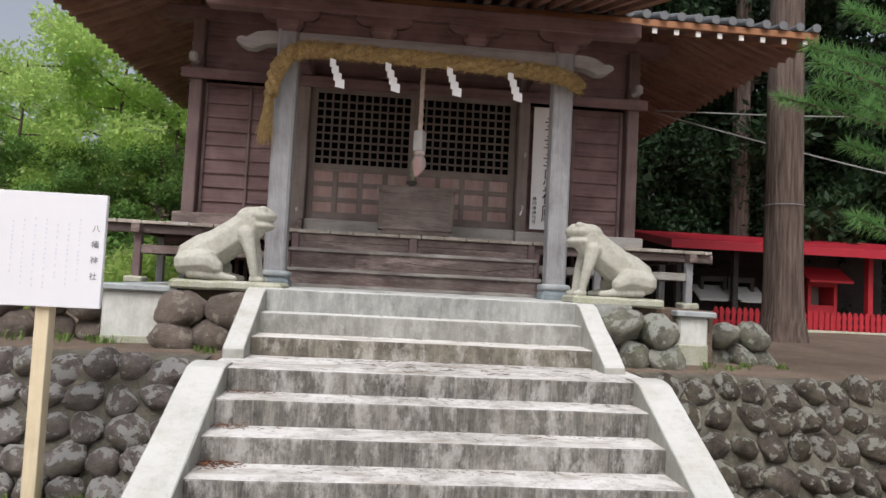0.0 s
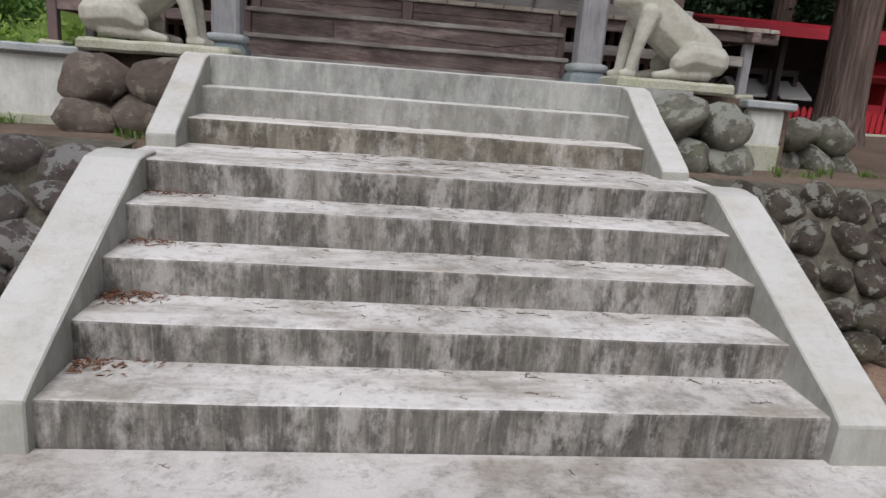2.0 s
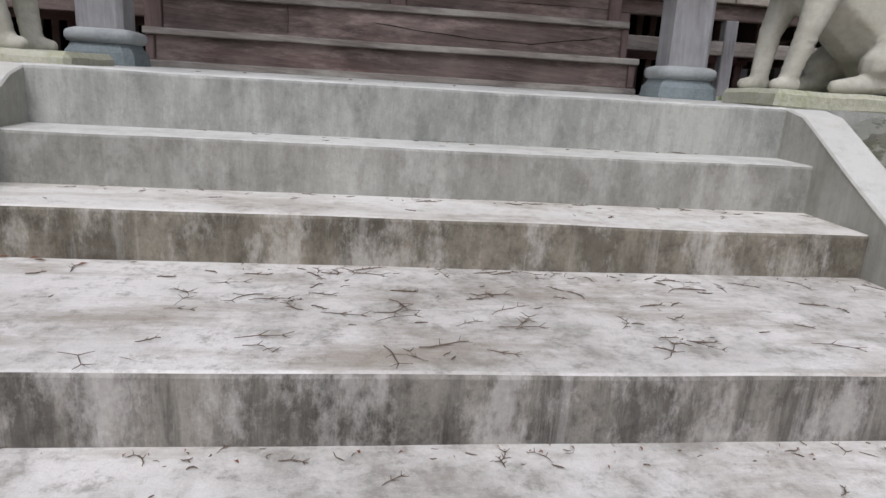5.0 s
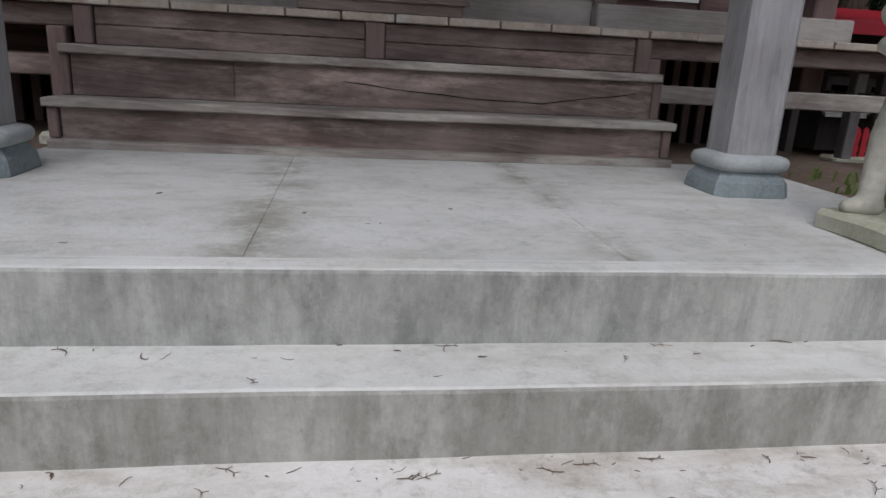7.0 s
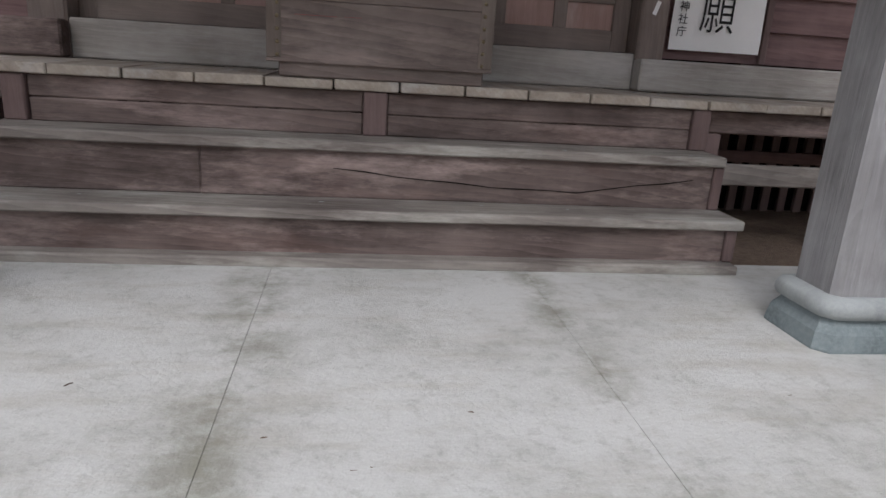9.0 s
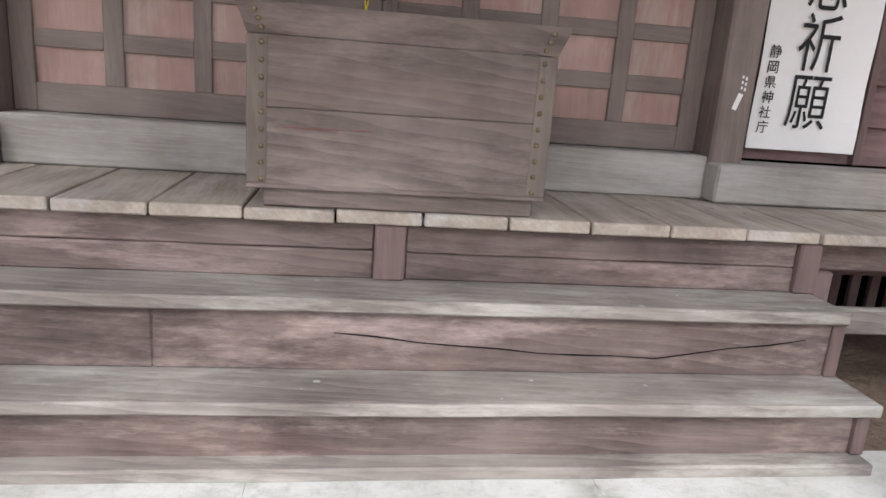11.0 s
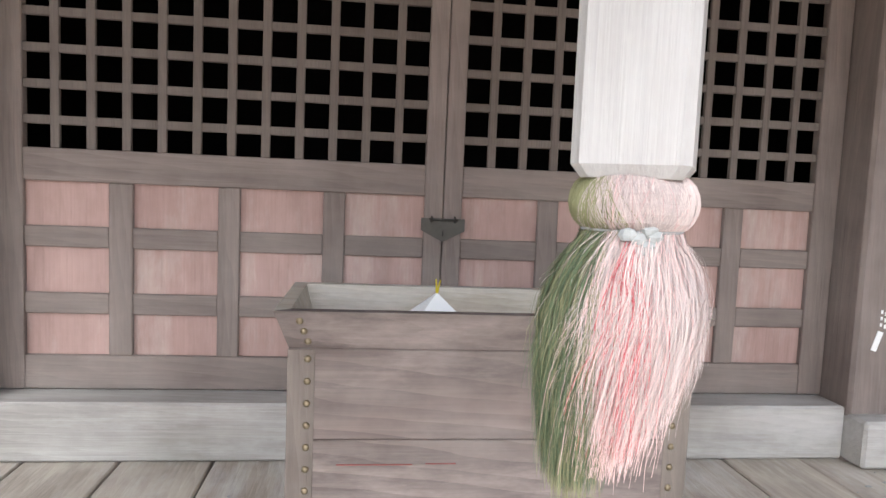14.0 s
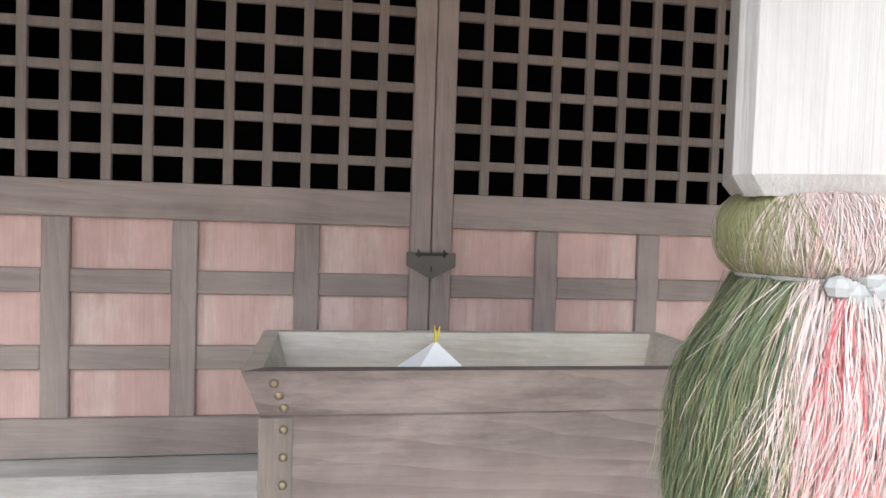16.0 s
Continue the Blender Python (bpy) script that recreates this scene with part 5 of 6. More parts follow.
def streamer(x):
    st = thing("paper_streamer", "white zigzag folded paper streamer hanging from the straw rope", "paper streamer", group="paper streamers", at=(x, 3.38, 3.835))
    w0, h, shift = 0.062, 0.095, 0.022
    for k in range(4):
        ww = w0 * (1 + 0.18 * k)
        xx = k * shift - 0.02
        z1, z0 = -k * 0.070, -k * 0.070 - h
        y = -0.012 * (k % 2)
        g = Geo().add([(xx, y, z1), (xx + ww, y - 0.006, z1 - 0.022), (xx + ww, y - 0.010, z0 - 0.022), (xx, y - 0.004, z0)], [(0, 1, 2, 3)])
        g.add([(xx, y + 0.0015, z1), (xx + ww, y - 0.0045, z1 - 0.022), (xx + ww, y - 0.0085, z0 - 0.022), (xx, y - 0.0025, z0)], [(3, 2, 1, 0)])
        part("fold", g, PAPER, st)
    return st


first = streamer(-1.125)
for x in (-0.55, 0.098, 0.748):
    copy_thing(first, pose(x, 3.38, 3.835, 0, 0, (x * 31) % 13 - 6))


# ---- lettering helper ----
def writing(name, text, size, at, mat, parent, rot=(90, 0, 0), bold=0.0):
    cu = bpy.data.curves.new(name, "FONT")
    cu.body, cu.size, cu.align_x, cu.align_y = text, size, "CENTER", "CENTER"
    cu.offset = bold
    cu.extrude = 0.0005
    cu.materials.append(mat)
    ob = new(name, cu)
    ob.parent = parent
    ob.matrix_basis = pose(*at, *rot)
    return ob


# ---- white banner with brush writing ----
banner = thing("paper_banner", "tall white banner with black brush writing on the wall", "banner")
bg = Geo()
n = 24
vs = []
for k in range(n + 1):
    z = 2.350 + (4.035 - 2.350) * k / n
    for i in range(5):
        x = 1.464 + 0.525 * i / 4
        vs.append((x, 5.400 + 0.004 * math.sin(k * 0.9 + i) + 0.003 * noise.noise(Vector((x * 6, z * 4, 0))), z))
for p in list(vs):
    vs.append((p[0], p[1] + 0.003, p[2]))
m0 = 5 * (n + 1)
fs = []
for o in (0, m0):
    fs += [(o + k * 5 + i, o + k * 5 + i + 1, o + k * 5 + 6 + i, o + k * 5 + 5 + i) for k in range(n) for i in range(4)]
sheet = part("sheet", bg.add(vs, fs), PAPER, banner)
for ch, z in (("\u9858", 2.548), ("\u7948", 2.795), ("\u6069", 3.045)):
    writing("writing", ch, 0.25, (1.715, 5.391, z), INK, sheet, bold=-0.0005).scale = (0.82, 1.05, 1)
for i, z in enumerate((3.30, 3.55, 3.80)):
    for k in range(4):
        part("brush_mark", bx(1.62 + 0.03 * (k % 2), 1.81 - 0.02 * (k % 3), 5.390, 5.392, z + 0.052 * k - 0.08, z + 0.052 * k - 0.066, 0.0005), INK, sheet)
    part("brush_mark", bx(1.705, 1.724, 5.3898, 5.3918, z - 0.10, z + 0.09, 0.0005), INK, sheet)
for i, ch in enumerate("\u9759\u5ca1\u770c\u795e\u793e\u5e81"):
    writing("writing", ch, 0.058, (1.520, 5.391, 2.762 - 0.064 * i), INK, sheet)

slip = thing("paper_slip", "small white paper slip pasted on the door post", "paper slip")
part("slip", bx(1.300, 1.322, 5.2715, 5.274, 2.51, 2.58, 0.0005, m=Matrix.Translation((1.31, 0, 2.54)) @ Matrix.Rotation(radians(18), 4, "Y") @ Matrix.Translation((-1.31, 0, -2.54))), PAPER, slip)
for k in range(3):
    part("mark", bx(1.318, 1.326, 5.2718, 5.274, 2.595 + 0.022 * k, 2.607 + 0.022 * k, 0.0004), PAPER, slip)
    part("mark", bx(1.333, 1.341, 5.2718, 5.274, 2.588 + 0.022 * k, 2.602 + 0.022 * k, 0.0004), PAPER, slip)

for px, pz, cnt in ((-1.665, 2.40, 3), (1.325, 3.30, 4)):
    stamp = thing("post_stamp", "small faded pale stamp marks on the door post", "paper slip")
    for k in range(cnt):
        for c in (0, 1):
            part("mark", bx(px + 0.016 * c, px + 0.010 + 0.016 * c, 5.2718, 5.2742, pz + 0.018 * k, pz + 0.011 + 0.018 * k, 0.0004), STAMP, stamp)

# ---- notice board ----
notice = thing("notice_board", "white notice board with faded upright writing on a new timber post", "sign")
part("post", bx(-2.562, -2.478, 0.725, 0.81, -0.3, 1.90, 0.004), WOOD_SIGN, notice)
board = part("board", bx(-2.92, -2.173, 0.69, 0.724, 1.290, 1.985, 0.003), SIGN_WHITE, notice)
for i, ch in enumerate("\u516b\u5e61\u795e\u793e"):
    writing("writing", ch, 0.048, (-2.225, 0.688, 1.775 - 0.097 * i), GREY_INK, board)
for c in range(7):
    x = -2.32 - 0.065 * c
    z = 1.84 - frnd.uniform(0, 0.05)
    while z > 1.40 + frnd.uniform(0, 0.1):
        h = frnd.uniform(0.008, 0.018)
        part("faded_mark", bx(x - 0.0045, x + 0.0045, 0.6885, 0.691, z - h, z, 0.0004), FADED_INK, board)
        z -= h + frnd.uniform(0.008, 0.03)

# ---- red roofed shed with small shrines behind ----
shed = thing("red_roofed_shed", "open dark shed with a bright red roof and red picket fence", "shed")
SY = 8.5
part("roof", Geo().prism([(SY - 0.5, 2.40), (SY + 2.2, 2.86), (SY + 2.2, 2.94), (SY - 0.5, 2.56)], "x", 4.6, 10.6), RED_ROOF, shed, "bright red painted sheet roof")
part("fascia", bx(4.6, 10.6, SY - 0.53, SY - 0.502, 2.40, 2.55, 0.004), RED_ROOF, shed)
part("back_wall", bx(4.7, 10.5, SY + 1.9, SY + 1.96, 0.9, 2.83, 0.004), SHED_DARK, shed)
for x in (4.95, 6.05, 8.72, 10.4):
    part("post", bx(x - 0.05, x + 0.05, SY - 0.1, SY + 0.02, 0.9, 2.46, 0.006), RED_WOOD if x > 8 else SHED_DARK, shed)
part("sill_stone", bx(5.5, 9.2, SY - 0.2, SY + 0.1, 0.8, 1.03, 0.03), STONE_SLAB, shed)
rails = [part("fence_rail", bx(5.6, 9.0, SY - 0.138, SY - 0.10, z - 0.025, z + 0.025, 0.004), RED_WOOD, shed) for z in (1.12, 1.28)]
for i in range(30):
    x = 5.65 + i * 0.114
    part("picket", Geo().prism([(x - 0.038, 1.03), (x + 0.038, 1.03), (x + 0.038, 1.35), (x, 1.39), (x - 0.038, 1.35)], "y", SY - 0.16, SY - 0.14), RED_WOOD, rails[0])
for x, w, mat in ((8.0, 0.30, RED_WOOD), (6.35, 0.26, SHED_DARK), (5.8, 0.26, SHED_DARK)):
    sub = thing("small_shrine", "small red wooden shrine cabinet with a peaked roof" if mat is RED_WOOD else "small dark shrine cabinet with a grey metal roof", "small shrine")
    part("body", Geo().box(x - w, x - w + 0.07, SY + 0.25, SY + 0.8, 1.05, 1.95).box(x + w - 0.07, x + w, SY + 0.25, SY + 0.8, 1.05, 1.95).box(x - w + 0.07, x + w - 0.07, SY + 0.252, SY + 0.8, 1.05, 1.50).box(x - w + 0.07, x + w - 0.07, SY + 0.252, SY + 0.8, 1.85, 1.948), mat, sub)
    # dark cabinets get a near-black inside panel as painted shade
    part("inside", bx(x - w + 0.07, x + w - 0.07, SY + 0.7, SY + 0.79, 1.5, 1.85), GREY_METAL if mat is RED_WOOD else SHADE_BLACK, sub)
    rz = 2.05 if mat is RED_WOOD else 1.6
    part("roof", Geo().prism([(SY - 0.02, rz - 0.12), (SY + 0.4, rz + 0.14), (SY + 0.9, rz - 0.1), (SY + 0.9, rz - 0.06), (SY + 0.4, rz + 0.18), (SY - 0.02, rz - 0.08)], "x", x - w - 0.14, x + w + 0.14), mat if mat is RED_WOOD else GREY_METAL, sub)

# ---- things stored under the veranda ----
for x0, y0, r, ln, tilt in ((-3.2, 5.0, 0.07, 0.9, 0.05), (-3.0, 5.15, 0.09, 1.0, -0.03), (-2.6, 5.1, 0.06, 0.8, 0.1), (-2.3, 5.2, 0.08, 0.9, -0.06)):
    lg = Geo().tube([(x0, y0, 1.92), (x0 + ln, y0 + 0.1, 1.92 + tilt)], [r, r * 0.9], 10)
    solid("stored_log", lg, RUBBISH, "rough brown log stored under the veranda", "log", "stored logs")
solid("shelf_plank", bx(-3.4, -1.7, 4.85, 5.4, 1.80, 1.84), RUBBISH, "rough plank shelf under the veranda", "shelf")


# ---- trees and greenery ----
lr = np.random.RandomState(4)


def leaf_mesh(name, centres, radii, per, size, mat, flat=0.75, droop=0.3):
    """Many small leaf blades scattered in clumps."""
    c = np.repeat(np.asarray(centres, float), per, 0)
    r = np.repeat(np.asarray(radii, float), per)[:, None]
    n = len(c)
    d = lr.normal(size=(n, 3))
    d /= np.linalg.norm(d, axis=1)[:, None]
    p = c + d * r * (lr.rand(n, 1) ** 0.45) * np.array([1, 1, flat])
    u = lr.normal(size=(n, 3)) + np.array([0, 0, -droop])
    u /= np.linalg.norm(u, axis=1)[:, None]
    w2 = np.cross(u, lr.normal(size=(n, 3)))
    w2 /= np.linalg.norm(w2, axis=1)[:, None]
    s = size * (0.6 + 0.8 * lr.rand(n, 1))
    quad = np.stack([p, p + u * s * 0.5 + w2 * s * 0.22, p + u * s, p + u * s * 0.5 - w2 * s * 0.22], 1).reshape(-1, 3)
    me = bpy.data.meshes.new(name)
    me.vertices.add(4 * n)
    me.vertices.foreach_set("co", quad.ravel())
    me.loops.add(4 * n)
    me.loops.foreach_set("vertex_index", np.arange(4 * n))
    me.polygons.add(n)
    me.polygons.foreach_set("loop_start", np.arange(n) * 4)
    me.materials.append(mat)
    me.update(calc_edges=True)
    me.validate()
    return me


def tree(seed, height, trunk_r, crown_r, mat, label, per=160, leaf=0.16, limbs=12, start=0.35):
    q = random.Random(seed)
    t = thing("tree", label, "tree", group="hillside trees")
    pts = [(0.0, 0.0, -0.3)]
    x = y = 0.0
    for k in range(1, 9):
        x += q.uniform(-0.06, 0.06) * height / 6
        y += q.uniform(-0.06, 0.06) * height / 6
        pts.append((x, y, height * k / 8 - 0.3))
    trunk = Geo().tube(pts, [trunk_r * (1.25 if k == 0 else 1 - 0.1 * k) for k in range(9)], 9)
    centres, radii = [], []
    for k in range(limbs):
        f = start + (1 - start) * (k + 0.5) / limbs
        i = min(int(f * 8), 7)
        base = Vector(pts[i]).lerp(Vector(pts[i + 1]), f * 8 - i)
        a = k * 2.4 + q.uniform(-0.4, 0.4)
        ln = crown_r * (0.55 + 0.6 * math.sin(min(1, (1 - f) * 1.5 + 0.25) * 1.57)) * q.uniform(0.7, 1.1)
        tip = base + Vector((math.cos(a) * ln, math.sin(a) * ln, ln * q.uniform(0.15, 0.5)))
        mid = base.lerp(tip, 0.5) + Vector((0, 0, -0.05 * ln))
        trunk.tube([base, mid, tip], [trunk_r * 0.3, trunk_r * 0.2, trunk_r * 0.07], 5)
        for s in (0.55, 0.8, 1.0):
            centres.append(base.lerp(tip, s) + Vector((q.uniform(-0.3, 0.3), q.uniform(-0.3, 0.3), q.uniform(-0.2, 0.3))))
            radii.append(crown_r * q.uniform(0.24, 0.42))
    centres.append(Vector(pts[-1]))
    radii.append(crown_r * 0.4)
    part("trunk", trunk, BARK, t, smooth=True)
    part("crown", leaf_mesh("crown", [tuple(c) for c in centres], radii, per, leaf, mat), mat, t)
    return t


def plant(t, spots):
    first_used = False
    for x, y, s, r in spots:
        m = Matrix.LocRotScale((x, y, ground_height(x, y)), Euler((0, 0, r)), None)
        if not first_used:
            t.matrix_basis = m
            t.scale = (s, s, s)
            first_used = True
        else:
            c = copy_thing(t, m)
            c.scale = (s, s, s)


bright = tree(1, 6.5, 0.09, 1.9, LEAF_BRIGHT, "slender tree with feathery bright yellow-green leaves", 430, 0.125, 14, 0.2)
plant(bright, [(-7.6, 9.9, 0.72, 0.3), (-6.3, 11.2, 0.95, 2.0), (-9.9, 11.0, 0.45, 4.0), (-5.2, 11.6, 0.85, 1.1), (-8.6, 13.0, 0.7, 3.3), (-6.0, 14.5, 1.1, 0.9), (-4.6, 13.5, 1.0, 5.2)])
mid = tree(2, 5.0, 0.12, 1.8, LEAF_MID, "bushy broadleaf tree with mid-green leaves", 420, 0.12, 14, 0.12)
plant(mid, [(-6.6, 9.4, 0.55, 0.2), (-8.3, 9.2, 0.6, 1.7), (-5.0, 10.2, 0.6, 3.0), (-10.2, 9.6, 0.5, 4.4), (-4.3, 14.2, 0.9, 2.2), (-11.5, 11.6, 0.5, 5.5), (10.8, 15.5, 1.1, 0.7), (8.4, 16.8, 1.2, 3.8)])
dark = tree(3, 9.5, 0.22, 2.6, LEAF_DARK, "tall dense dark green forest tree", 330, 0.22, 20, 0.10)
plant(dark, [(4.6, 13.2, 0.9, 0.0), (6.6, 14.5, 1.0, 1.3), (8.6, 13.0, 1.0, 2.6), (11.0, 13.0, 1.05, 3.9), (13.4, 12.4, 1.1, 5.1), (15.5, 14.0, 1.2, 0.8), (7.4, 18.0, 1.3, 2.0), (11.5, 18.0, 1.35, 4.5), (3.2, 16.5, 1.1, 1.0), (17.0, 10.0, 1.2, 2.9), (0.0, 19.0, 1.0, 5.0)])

# undergrowth on the slopes, beyond counting
def thicket(name, mat, spots, r, per, leaf, label):
    me = leaf_mesh(name, spots, [r * random.Random(i).uniform(0.7, 1.3) for i in range(len(spots))], per, leaf, mat)
    tagged(new(name, me), label, "undergrowth", kind="stuff")


ur = random.Random(6)
L = []
for k in range(110):
    x, y = ur.uniform(-14, -3.6), ur.uniform(8.6, 12.5)
    L.append((x, y, ground_height(x, y) + ur.uniform(0.2, 1.3)))
thicket("undergrowth", LEAF_MID, L, 0.6, 230, 0.13, "tangled green bushes on the slope")
L = []
for k in range(60):
    x, y = ur.uniform(-9, -3.6), ur.uniform(7.0, 9.5)
    L.append((x, y, ground_height(x, y) + ur.uniform(0.1, 0.7)))
thicket("undergrowth", LEAF_BRIGHT, L, 0.4, 160, 0.14, "fresh green weeds and ferns beside the hall")
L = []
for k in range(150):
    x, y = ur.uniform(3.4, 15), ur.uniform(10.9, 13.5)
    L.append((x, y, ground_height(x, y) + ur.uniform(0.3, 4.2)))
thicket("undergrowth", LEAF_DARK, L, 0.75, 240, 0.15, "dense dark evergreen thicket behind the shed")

# two cedars
def cedar(name, x, y, z, r, h, label):
    t = thing(name, label, "tree trunk")
    n = 28
    vs, fs = [], []
    rows = [(-0.3, 1.55), (0.05, 1.32), (0.4, 1.12), (1.0, 1.03), (2.2, 1.0), (4.0, 0.93), (h * 0.6, 0.85), (h, 0.7)]
    for zz, k in rows:
        for i in range(n):
            a = 2 * PI * i / n
            rr = r * k * (1 + 0.05 * math.sin(a * 5 + zz * 0.4) + 0.04 * math.sin(a * 11) + (0.10 * max(0, 0.6 - zz) * math.sin(a * 4)))
            vs.append((x + rr * math.cos(a) - 0.008 * zz, y + rr * math.sin(a), z + zz))
    for j in range(len(rows) - 1):
        for i in range(n):
            fs.append((j * n + i, j * n + (i + 1) % n, (j + 1) * n + (i + 1) % n, (j + 1) * n + i))
    part("trunk", Geo().add(vs, fs), BARK, t, smooth=True)
    return t


c1 = cedar("cedar", 5.52, 6.05, 0.93, 0.262, 9.0, "big straight cedar trunk with furrowed red-brown bark")
part("wire_band", Geo().tube([(5.50 + 0.277 * math.cos(a * PI / 12), 6.05 + 0.277 * math.sin(a * PI / 12), 2.98) for a in range(25)], [0.007] * 25, 5), WIRE, c1, "thin wire band round the trunk")
cr = []
for k in range(40):
    a = k * 2.4
    cr.append((5.5 + 1.5 * math.cos(a) * ((k % 5) + 1) / 5, 6.05 + 1.5 * math.sin(a) * ((k % 5) + 1) / 5, 8.2 + 0.12 * k))
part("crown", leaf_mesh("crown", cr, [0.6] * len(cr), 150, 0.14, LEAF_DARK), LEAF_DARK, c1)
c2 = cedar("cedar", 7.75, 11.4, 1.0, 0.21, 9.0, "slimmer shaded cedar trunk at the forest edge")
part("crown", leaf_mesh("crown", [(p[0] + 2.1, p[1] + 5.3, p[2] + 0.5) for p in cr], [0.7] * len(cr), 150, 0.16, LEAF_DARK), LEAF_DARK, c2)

# pine boughs that hang in from beside the path
pine = thing("pine_tree", "young pine tree with long soft green needles", "tree")
pt = [(5.3, 2.3, 0.85), (5.25, 2.25, 2.0), (5.2, 2.2, 3.2), (5.15, 2.25, 4.6), (5.1, 2.25, 6.0)]
pg = Geo().tube(pt, [0.09, 0.08, 0.07, 0.05, 0.03], 8)
needles_v, needles_f = [], []


def bough(base, tip, n=26, ln=0.16):
    base, tip = Vector(base), Vector(tip)
    pg.tube([base, base.lerp(tip, 0.5) + Vector((0, 0, -0.04)), tip], [0.02, 0.013, 0.006], 5)
    d = (tip - base).normalized()
    for k in range(n):
        p = base.lerp(tip, 0.35 + 0.65 * k / n)
        for j in range(26):
            q = Vector((frnd.gauss(0, 1), frnd.gauss(0, 1), frnd.gauss(0, 1))).normalized()
            q = (q + d * 0.8).normalized() * ln * frnd.uniform(0.7, 1.1)
            w3 = q.cross(Vector((frnd.random(), frnd.random(), frnd.random()))).normalized() * 0.0055
            i = len(needles_v)
            needles_v.extend([tuple(p + w3), tuple(p - w3), tuple(p + q)])
            needles_f.append((i, i + 1, i + 2))


for base, tip in (((5.2, 2.2, 3.1), (2.95, 2.1, 3.38)), ((5.2, 2.2, 3.3), (3.1, 1.8, 3.62)), ((5.2, 2.2, 3.6), (3.35, 2.3, 3.95)), ((5.2, 2.2, 1.9), (3.62, 2.0, 2.33)),
                  ((5.2, 2.2, 3.8), (3.6, 2.1, 4.25)), ((5.2, 2.2, 2.6), (3.75, 2.3, 3.05)), ((5.2, 2.2, 3.0), (3.4, 1.6, 3.2)), ((5.2, 2.2, 4.2), (4.0, 1.6, 4.6)), ((5.2, 2.2, 3.4), (6.6, 1.7, 3.9)), ((5.2, 2.2, 4.0), (5.6, 3.5, 4.5)), ((5.2, 2.2, 3.2), (3.25, 2.0, 3.5))):
    bough(base, tip)
part("trunk", pg, BARK, pine, smooth=True)
nm = bpy.data.meshes.new("needles")
nm.from_pydata(needles_v, [], needles_f)
nm.materials.append(NEEDLE)
part("needles", nm, NEEDLE, pine)

# overhead cables
for a, b in (((3.9, 7.2, 4.62), (15.0, 7.8, 5.9)), ((3.9, 7.2, 4.58), (15.0, 7.0, 3.1))):
    A, B = Vector(a), Vector(b)
    pts = [A.lerp(B, k / 12) + Vector((0, 0, -0.25 * math.sin(PI * k / 12))) for k in range(13)]
    solid("overhead_cable", Geo().tube(pts, [0.012] * 13, 5), WIRE, "thin grey overhead cable", "cable", "overhead cables")

# ---- weeds, grass and litter ----
def tufts(name, spots, blades, h, mat, label):
    vs, fs = [], []
    q = random.Random(31)
    for x, y, z in spots:
        for _ in range(blades):
            a, l = q.uniform(0, 2 * PI), h * q.uniform(0.5, 1.2)
            ox, oy = x + q.gauss(0, 0.03), y + q.gauss(0, 0.03)
            dx, dy = math.cos(a) * l * 0.5, math.sin(a) * l * 0.5
            wx, wy = -math.sin(a) * 0.006, math.cos(a) * 0.006
            i = len(vs)
            vs.extend([(ox - wx, oy - wy, z), (ox + wx, oy + wy, z), (ox + dx * 0.5 + wx, oy + dy * 0.5 + wy, z + l * 0.7), (ox + dx * 0.5 - wx, oy + dy * 0.5 - wy, z + l * 0.7), (ox + dx, oy + dy, z + l * 0.85)])
            fs.extend([(i, i + 1, i + 2, i + 3), (i + 3, i + 2, i + 4)])
    me = bpy.data.meshes.new(name)
    me.from_pydata(vs, [], fs)
    me.materials.append(mat)
    tagged(new(name, me), label, "weeds", kind="stuff")


gq = random.Random(77)
sp = []
for _ in range(330):
    x = gq.uniform(-4.2, -1.75)
    y = gq.uniform(-2.2, 0.95)
    sp.append((x, y, ground_height(x, y) - 0.005))
for _ in range(40):
    x = gq.uniform(1.8, 4.5)
    y = gq.uniform(-2.0, 0.95)
    sp.append((x, y, ground_height(x, y) - 0.005))
for _ in range(13):
    sp.append((gq.uniform(2.2, 3.5), gq.uniform(2.35, 2.7), 0.87))
for _ in range(4):
    sp.append((gq.uniform(-2.0, -1.65), gq.uniform(2.15, 2.3), 0.87))
for _ in range(12):
    sp.append((gq.uniform(-4.5, -2.8), gq.uniform(2.6, 2.8), 0.87))
for _ in range(9):
    sp.append((gq.uniform(1.95, 2.3), gq.uniform(3.3, 4.3), 1.40))
for _ in range(90):
    x = gq.uniform(-3.3, -1.78)
    y = 0.92 - abs(gq.gauss(0, 0.35))
    sp.append((x, y, ground_height(x, y) - 0.005))
tufts("grass", sp, 11, 0.085, GRASS, "scattered short green weeds and grass")
sp = [(gq.uniform(-9, -5.0), gq.uniform(3, 7), 0.95) for _ in range(500)]
tufts("grass", sp, 14, 0.22, LEAF_BRIGHT, "bright green grass beside the hall")

tg = Geo()
tq = random.Random(15)


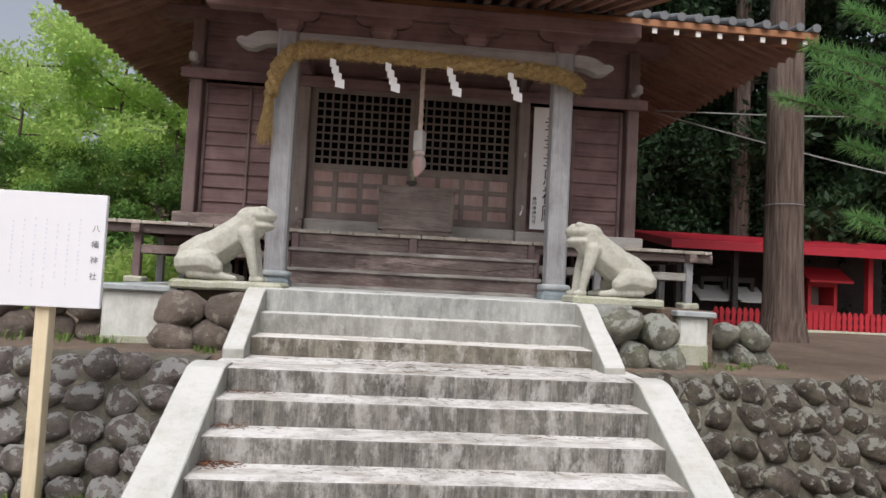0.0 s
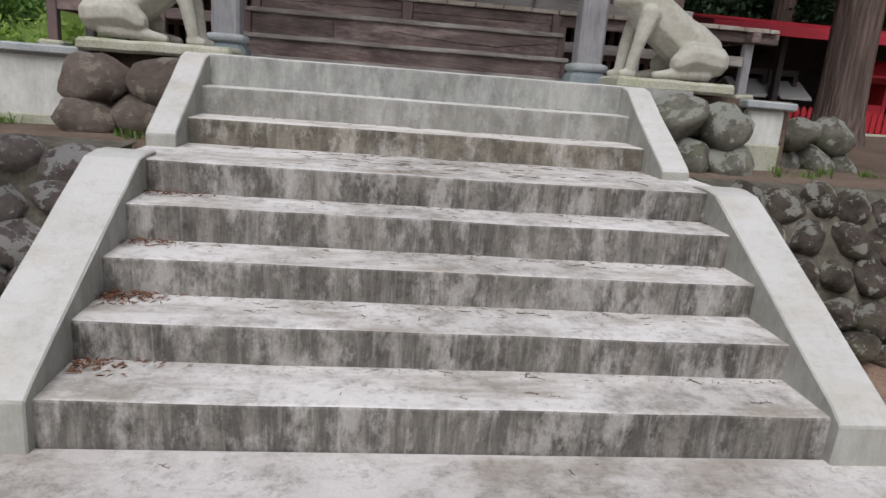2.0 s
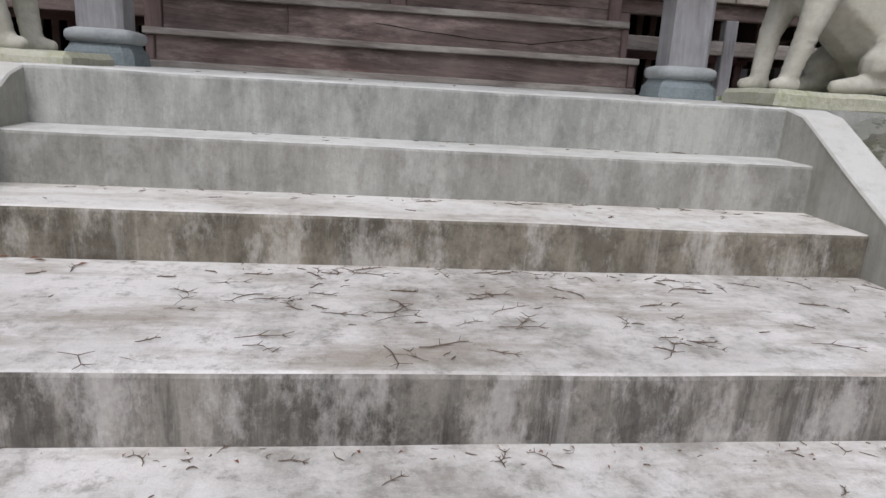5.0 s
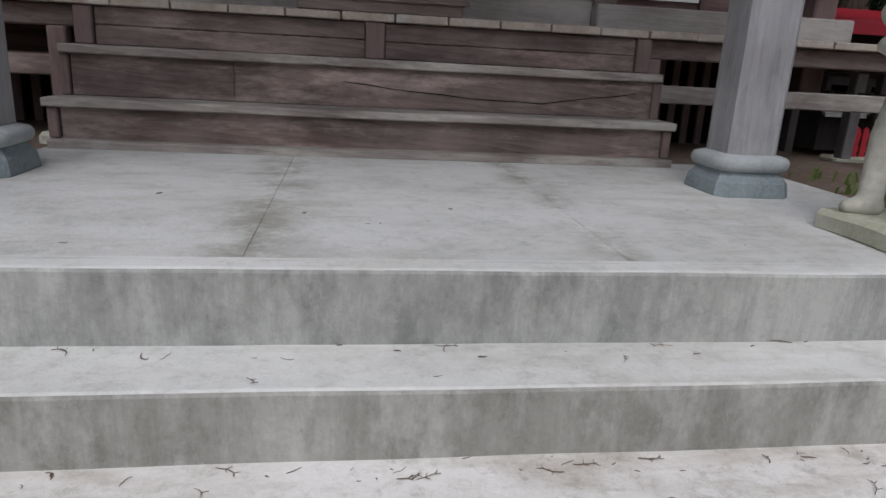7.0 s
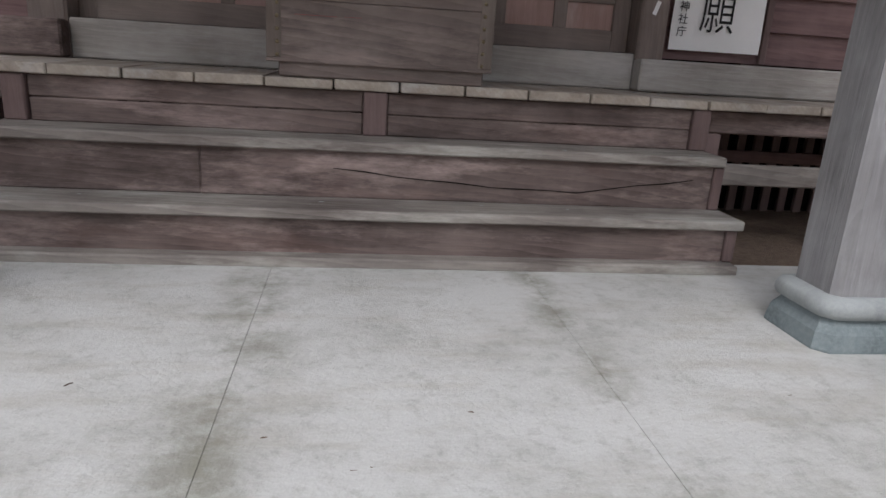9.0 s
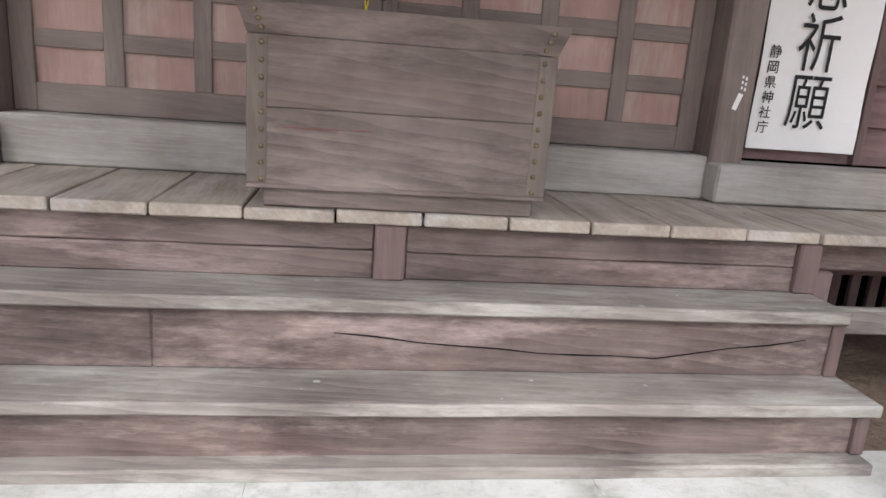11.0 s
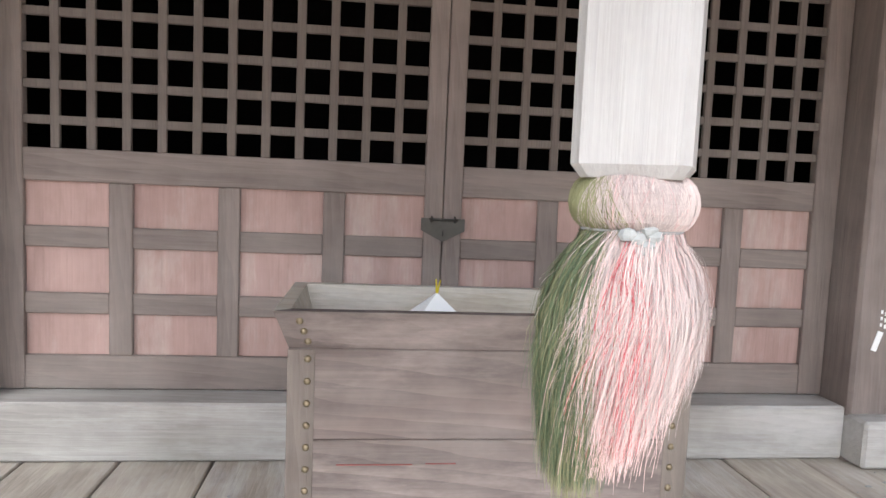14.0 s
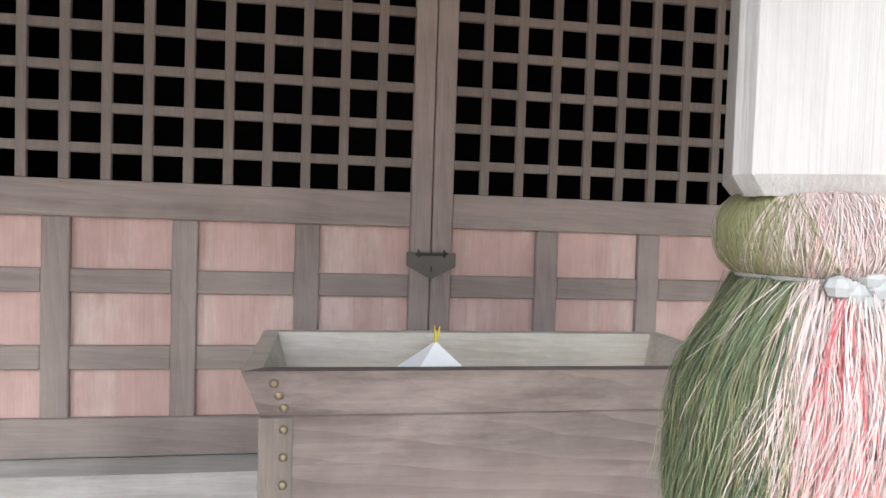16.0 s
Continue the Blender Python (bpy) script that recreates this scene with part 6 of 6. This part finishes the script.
def litter(x, y, z, n, spread_x, spread_y, size=0.05):
    for _ in range(n):
        px, py = x + tq.gauss(0, spread_x), y + tq.uniform(-spread_y, spread_y)
        if abs(px) > 1.33:
            continue
        a, l = tq.uniform(-0.6, 0.6) if tq.random() < 0.6 else tq.uniform(0, PI), size * tq.choice((0.3, 0.5, 0.8, 1.2, 1.9))
        pts, q = [], Vector((px, py, z + 0.003))
        for k in range(6):
            pts.append(tuple(q))
            a += tq.gauss(0, 0.35)
            q = q + Vector((math.cos(a), math.sin(a), tq.uniform(-0.02, 0.05))) * l / 5
            q.z = max(q.z, z + 0.002)
            if k in (1, 3) and l > 0.04:
                for s in (-1, 1):
                    e = a + s * tq.uniform(0.5, 1.1)
                    tg.tube([tuple(q), tuple(q + Vector((math.cos(e), math.sin(e), 0.1)) * l * 0.25)], [0.0012, 0.0006], 3)
        w2 = tq.uniform(0.0007, 0.0019)
        tg.tube(pts, [w2 * f for f in (0.7, 1, 1.1, 1, 0.8, 0.4)], 4)


for (y, z), nxt, cnt in zip(NOSES, NOSES[1:], (40, 60, 70, 60, 150, 50, 22)):
    if cnt == 150:
        litter(0.1, (y + nxt[0]) / 2, z + 0.003, 110, 0.75, 0.33, 0.065)
        litter(0.5, nxt[0] - 0.06, z + 0.003, 30, 0.8, 0.05, 0.05)
    else:
        litter(0.1, nxt[0] - 0.045, z + 0.003, cnt, 0.9, 0.04, 0.032)
        litter(0.0, (y + nxt[0]) / 2, z + 0.003, cnt // 5, 0.8, 0.1, 0.05)
litter(0.0, -0.5, 0.061, 26, 0.9, 0.45, 0.05)
litter(0.2, 3.2, 1.431, 10, 0.8, 0.5, 0.02)
tagged(new("leaf_litter", tg.mesh("leaf_litter", TWIG)), "dry brown cedar twigs scattered on the steps", "litter", kind="stuff")
lq = Geo()
for _ in range(230):
    k = tq.choice((0, 1, 2, 3, 3, 4))
    y = NOSES[k + 1][0] - 0.012 - abs(tq.gauss(0, 0.045))
    side = tq.random()
    x = -1.44 + abs(tq.gauss(0, 0.12)) if side < 0.4 else 1.44 - abs(tq.gauss(0, 0.1)) if side < 0.55 else tq.uniform(-1.3, 1.3)
    z = NOSES[k][1] + 0.006
    a, l = tq.uniform(0, 6), tq.uniform(0.012, 0.034) if side < 0.55 else tq.uniform(0.006, 0.018)
    lq.add([(x, y, z), (x + l * math.cos(a) * 0.5 - l * 0.2 * math.sin(a), y + l * math.sin(a) * 0.5 + l * 0.2 * math.cos(a), z + 0.006), (x + l * math.cos(a), y + l * math.sin(a), z + 0.002), (x + l * math.cos(a) * 0.5 + l * 0.2 * math.sin(a), y + l * math.sin(a) * 0.5 - l * 0.2 * math.cos(a), z + 0.004)], [(0, 1, 2, 3)])
for k, n in ((0, 90), (1, 190), (2, 60), (3, 50)):
    for _ in range(n):
        x = -1.50 + abs(tq.gauss(0, 0.13))
        y = NOSES[k + 1][0] - 0.008 - abs(tq.gauss(0, 0.06))
        z = NOSES[k][1] + 0.005 + abs(tq.gauss(0, 0.007))
        a, l, w = tq.uniform(0, 6), tq.uniform(0.02, 0.055), tq.uniform(0.002, 0.006)
        c, d = math.cos(a), math.sin(a)
        lq.add([(x, y, z), (x + l * c / 2 - w * d, y + l * d / 2 + w * c, z + 0.006), (x + l * c, y + l * d, z + 0.001), (x + l * c / 2 + w * d, y + l * d / 2 - w * c, z + 0.003)], [(0, 1, 2, 3)])
FALLEN = plain("fallen_leaf", (0.17, 0.08, 0.045), 0.9)
tagged(new("fallen_leaves", lq.mesh("fallen_leaves", FALLEN)), "dry red-brown fallen leaves in the step corners", "litter", kind="stuff")

# pale droppings on the planks and treads
dq = Geo()
for k in range(34):
    row = tq.choice(((4.70, 5.2, 2.1255), (4.70, 5.2, 2.1255), (4.32, 4.50, 1.657), (4.51, 4.68, 1.895)))
    x, y = tq.uniform(-1.5, 1.3), tq.uniform(row[0], row[1])
    if row[2] > 2 and -0.66 < x < 0.38 and y > 4.62:
        continue
    r = tq.choice((0.003, 0.005, 0.008, 0.012))
    dq.ball((x, y, row[2]), (r, r * tq.uniform(0.6, 1.0), 0.0018), 8)
tagged(new("bird_droppings", dq.mesh("bird_droppings", TIE_WHITE, True)), "small dried white bird droppings on the planks", "droppings", kind="stuff")
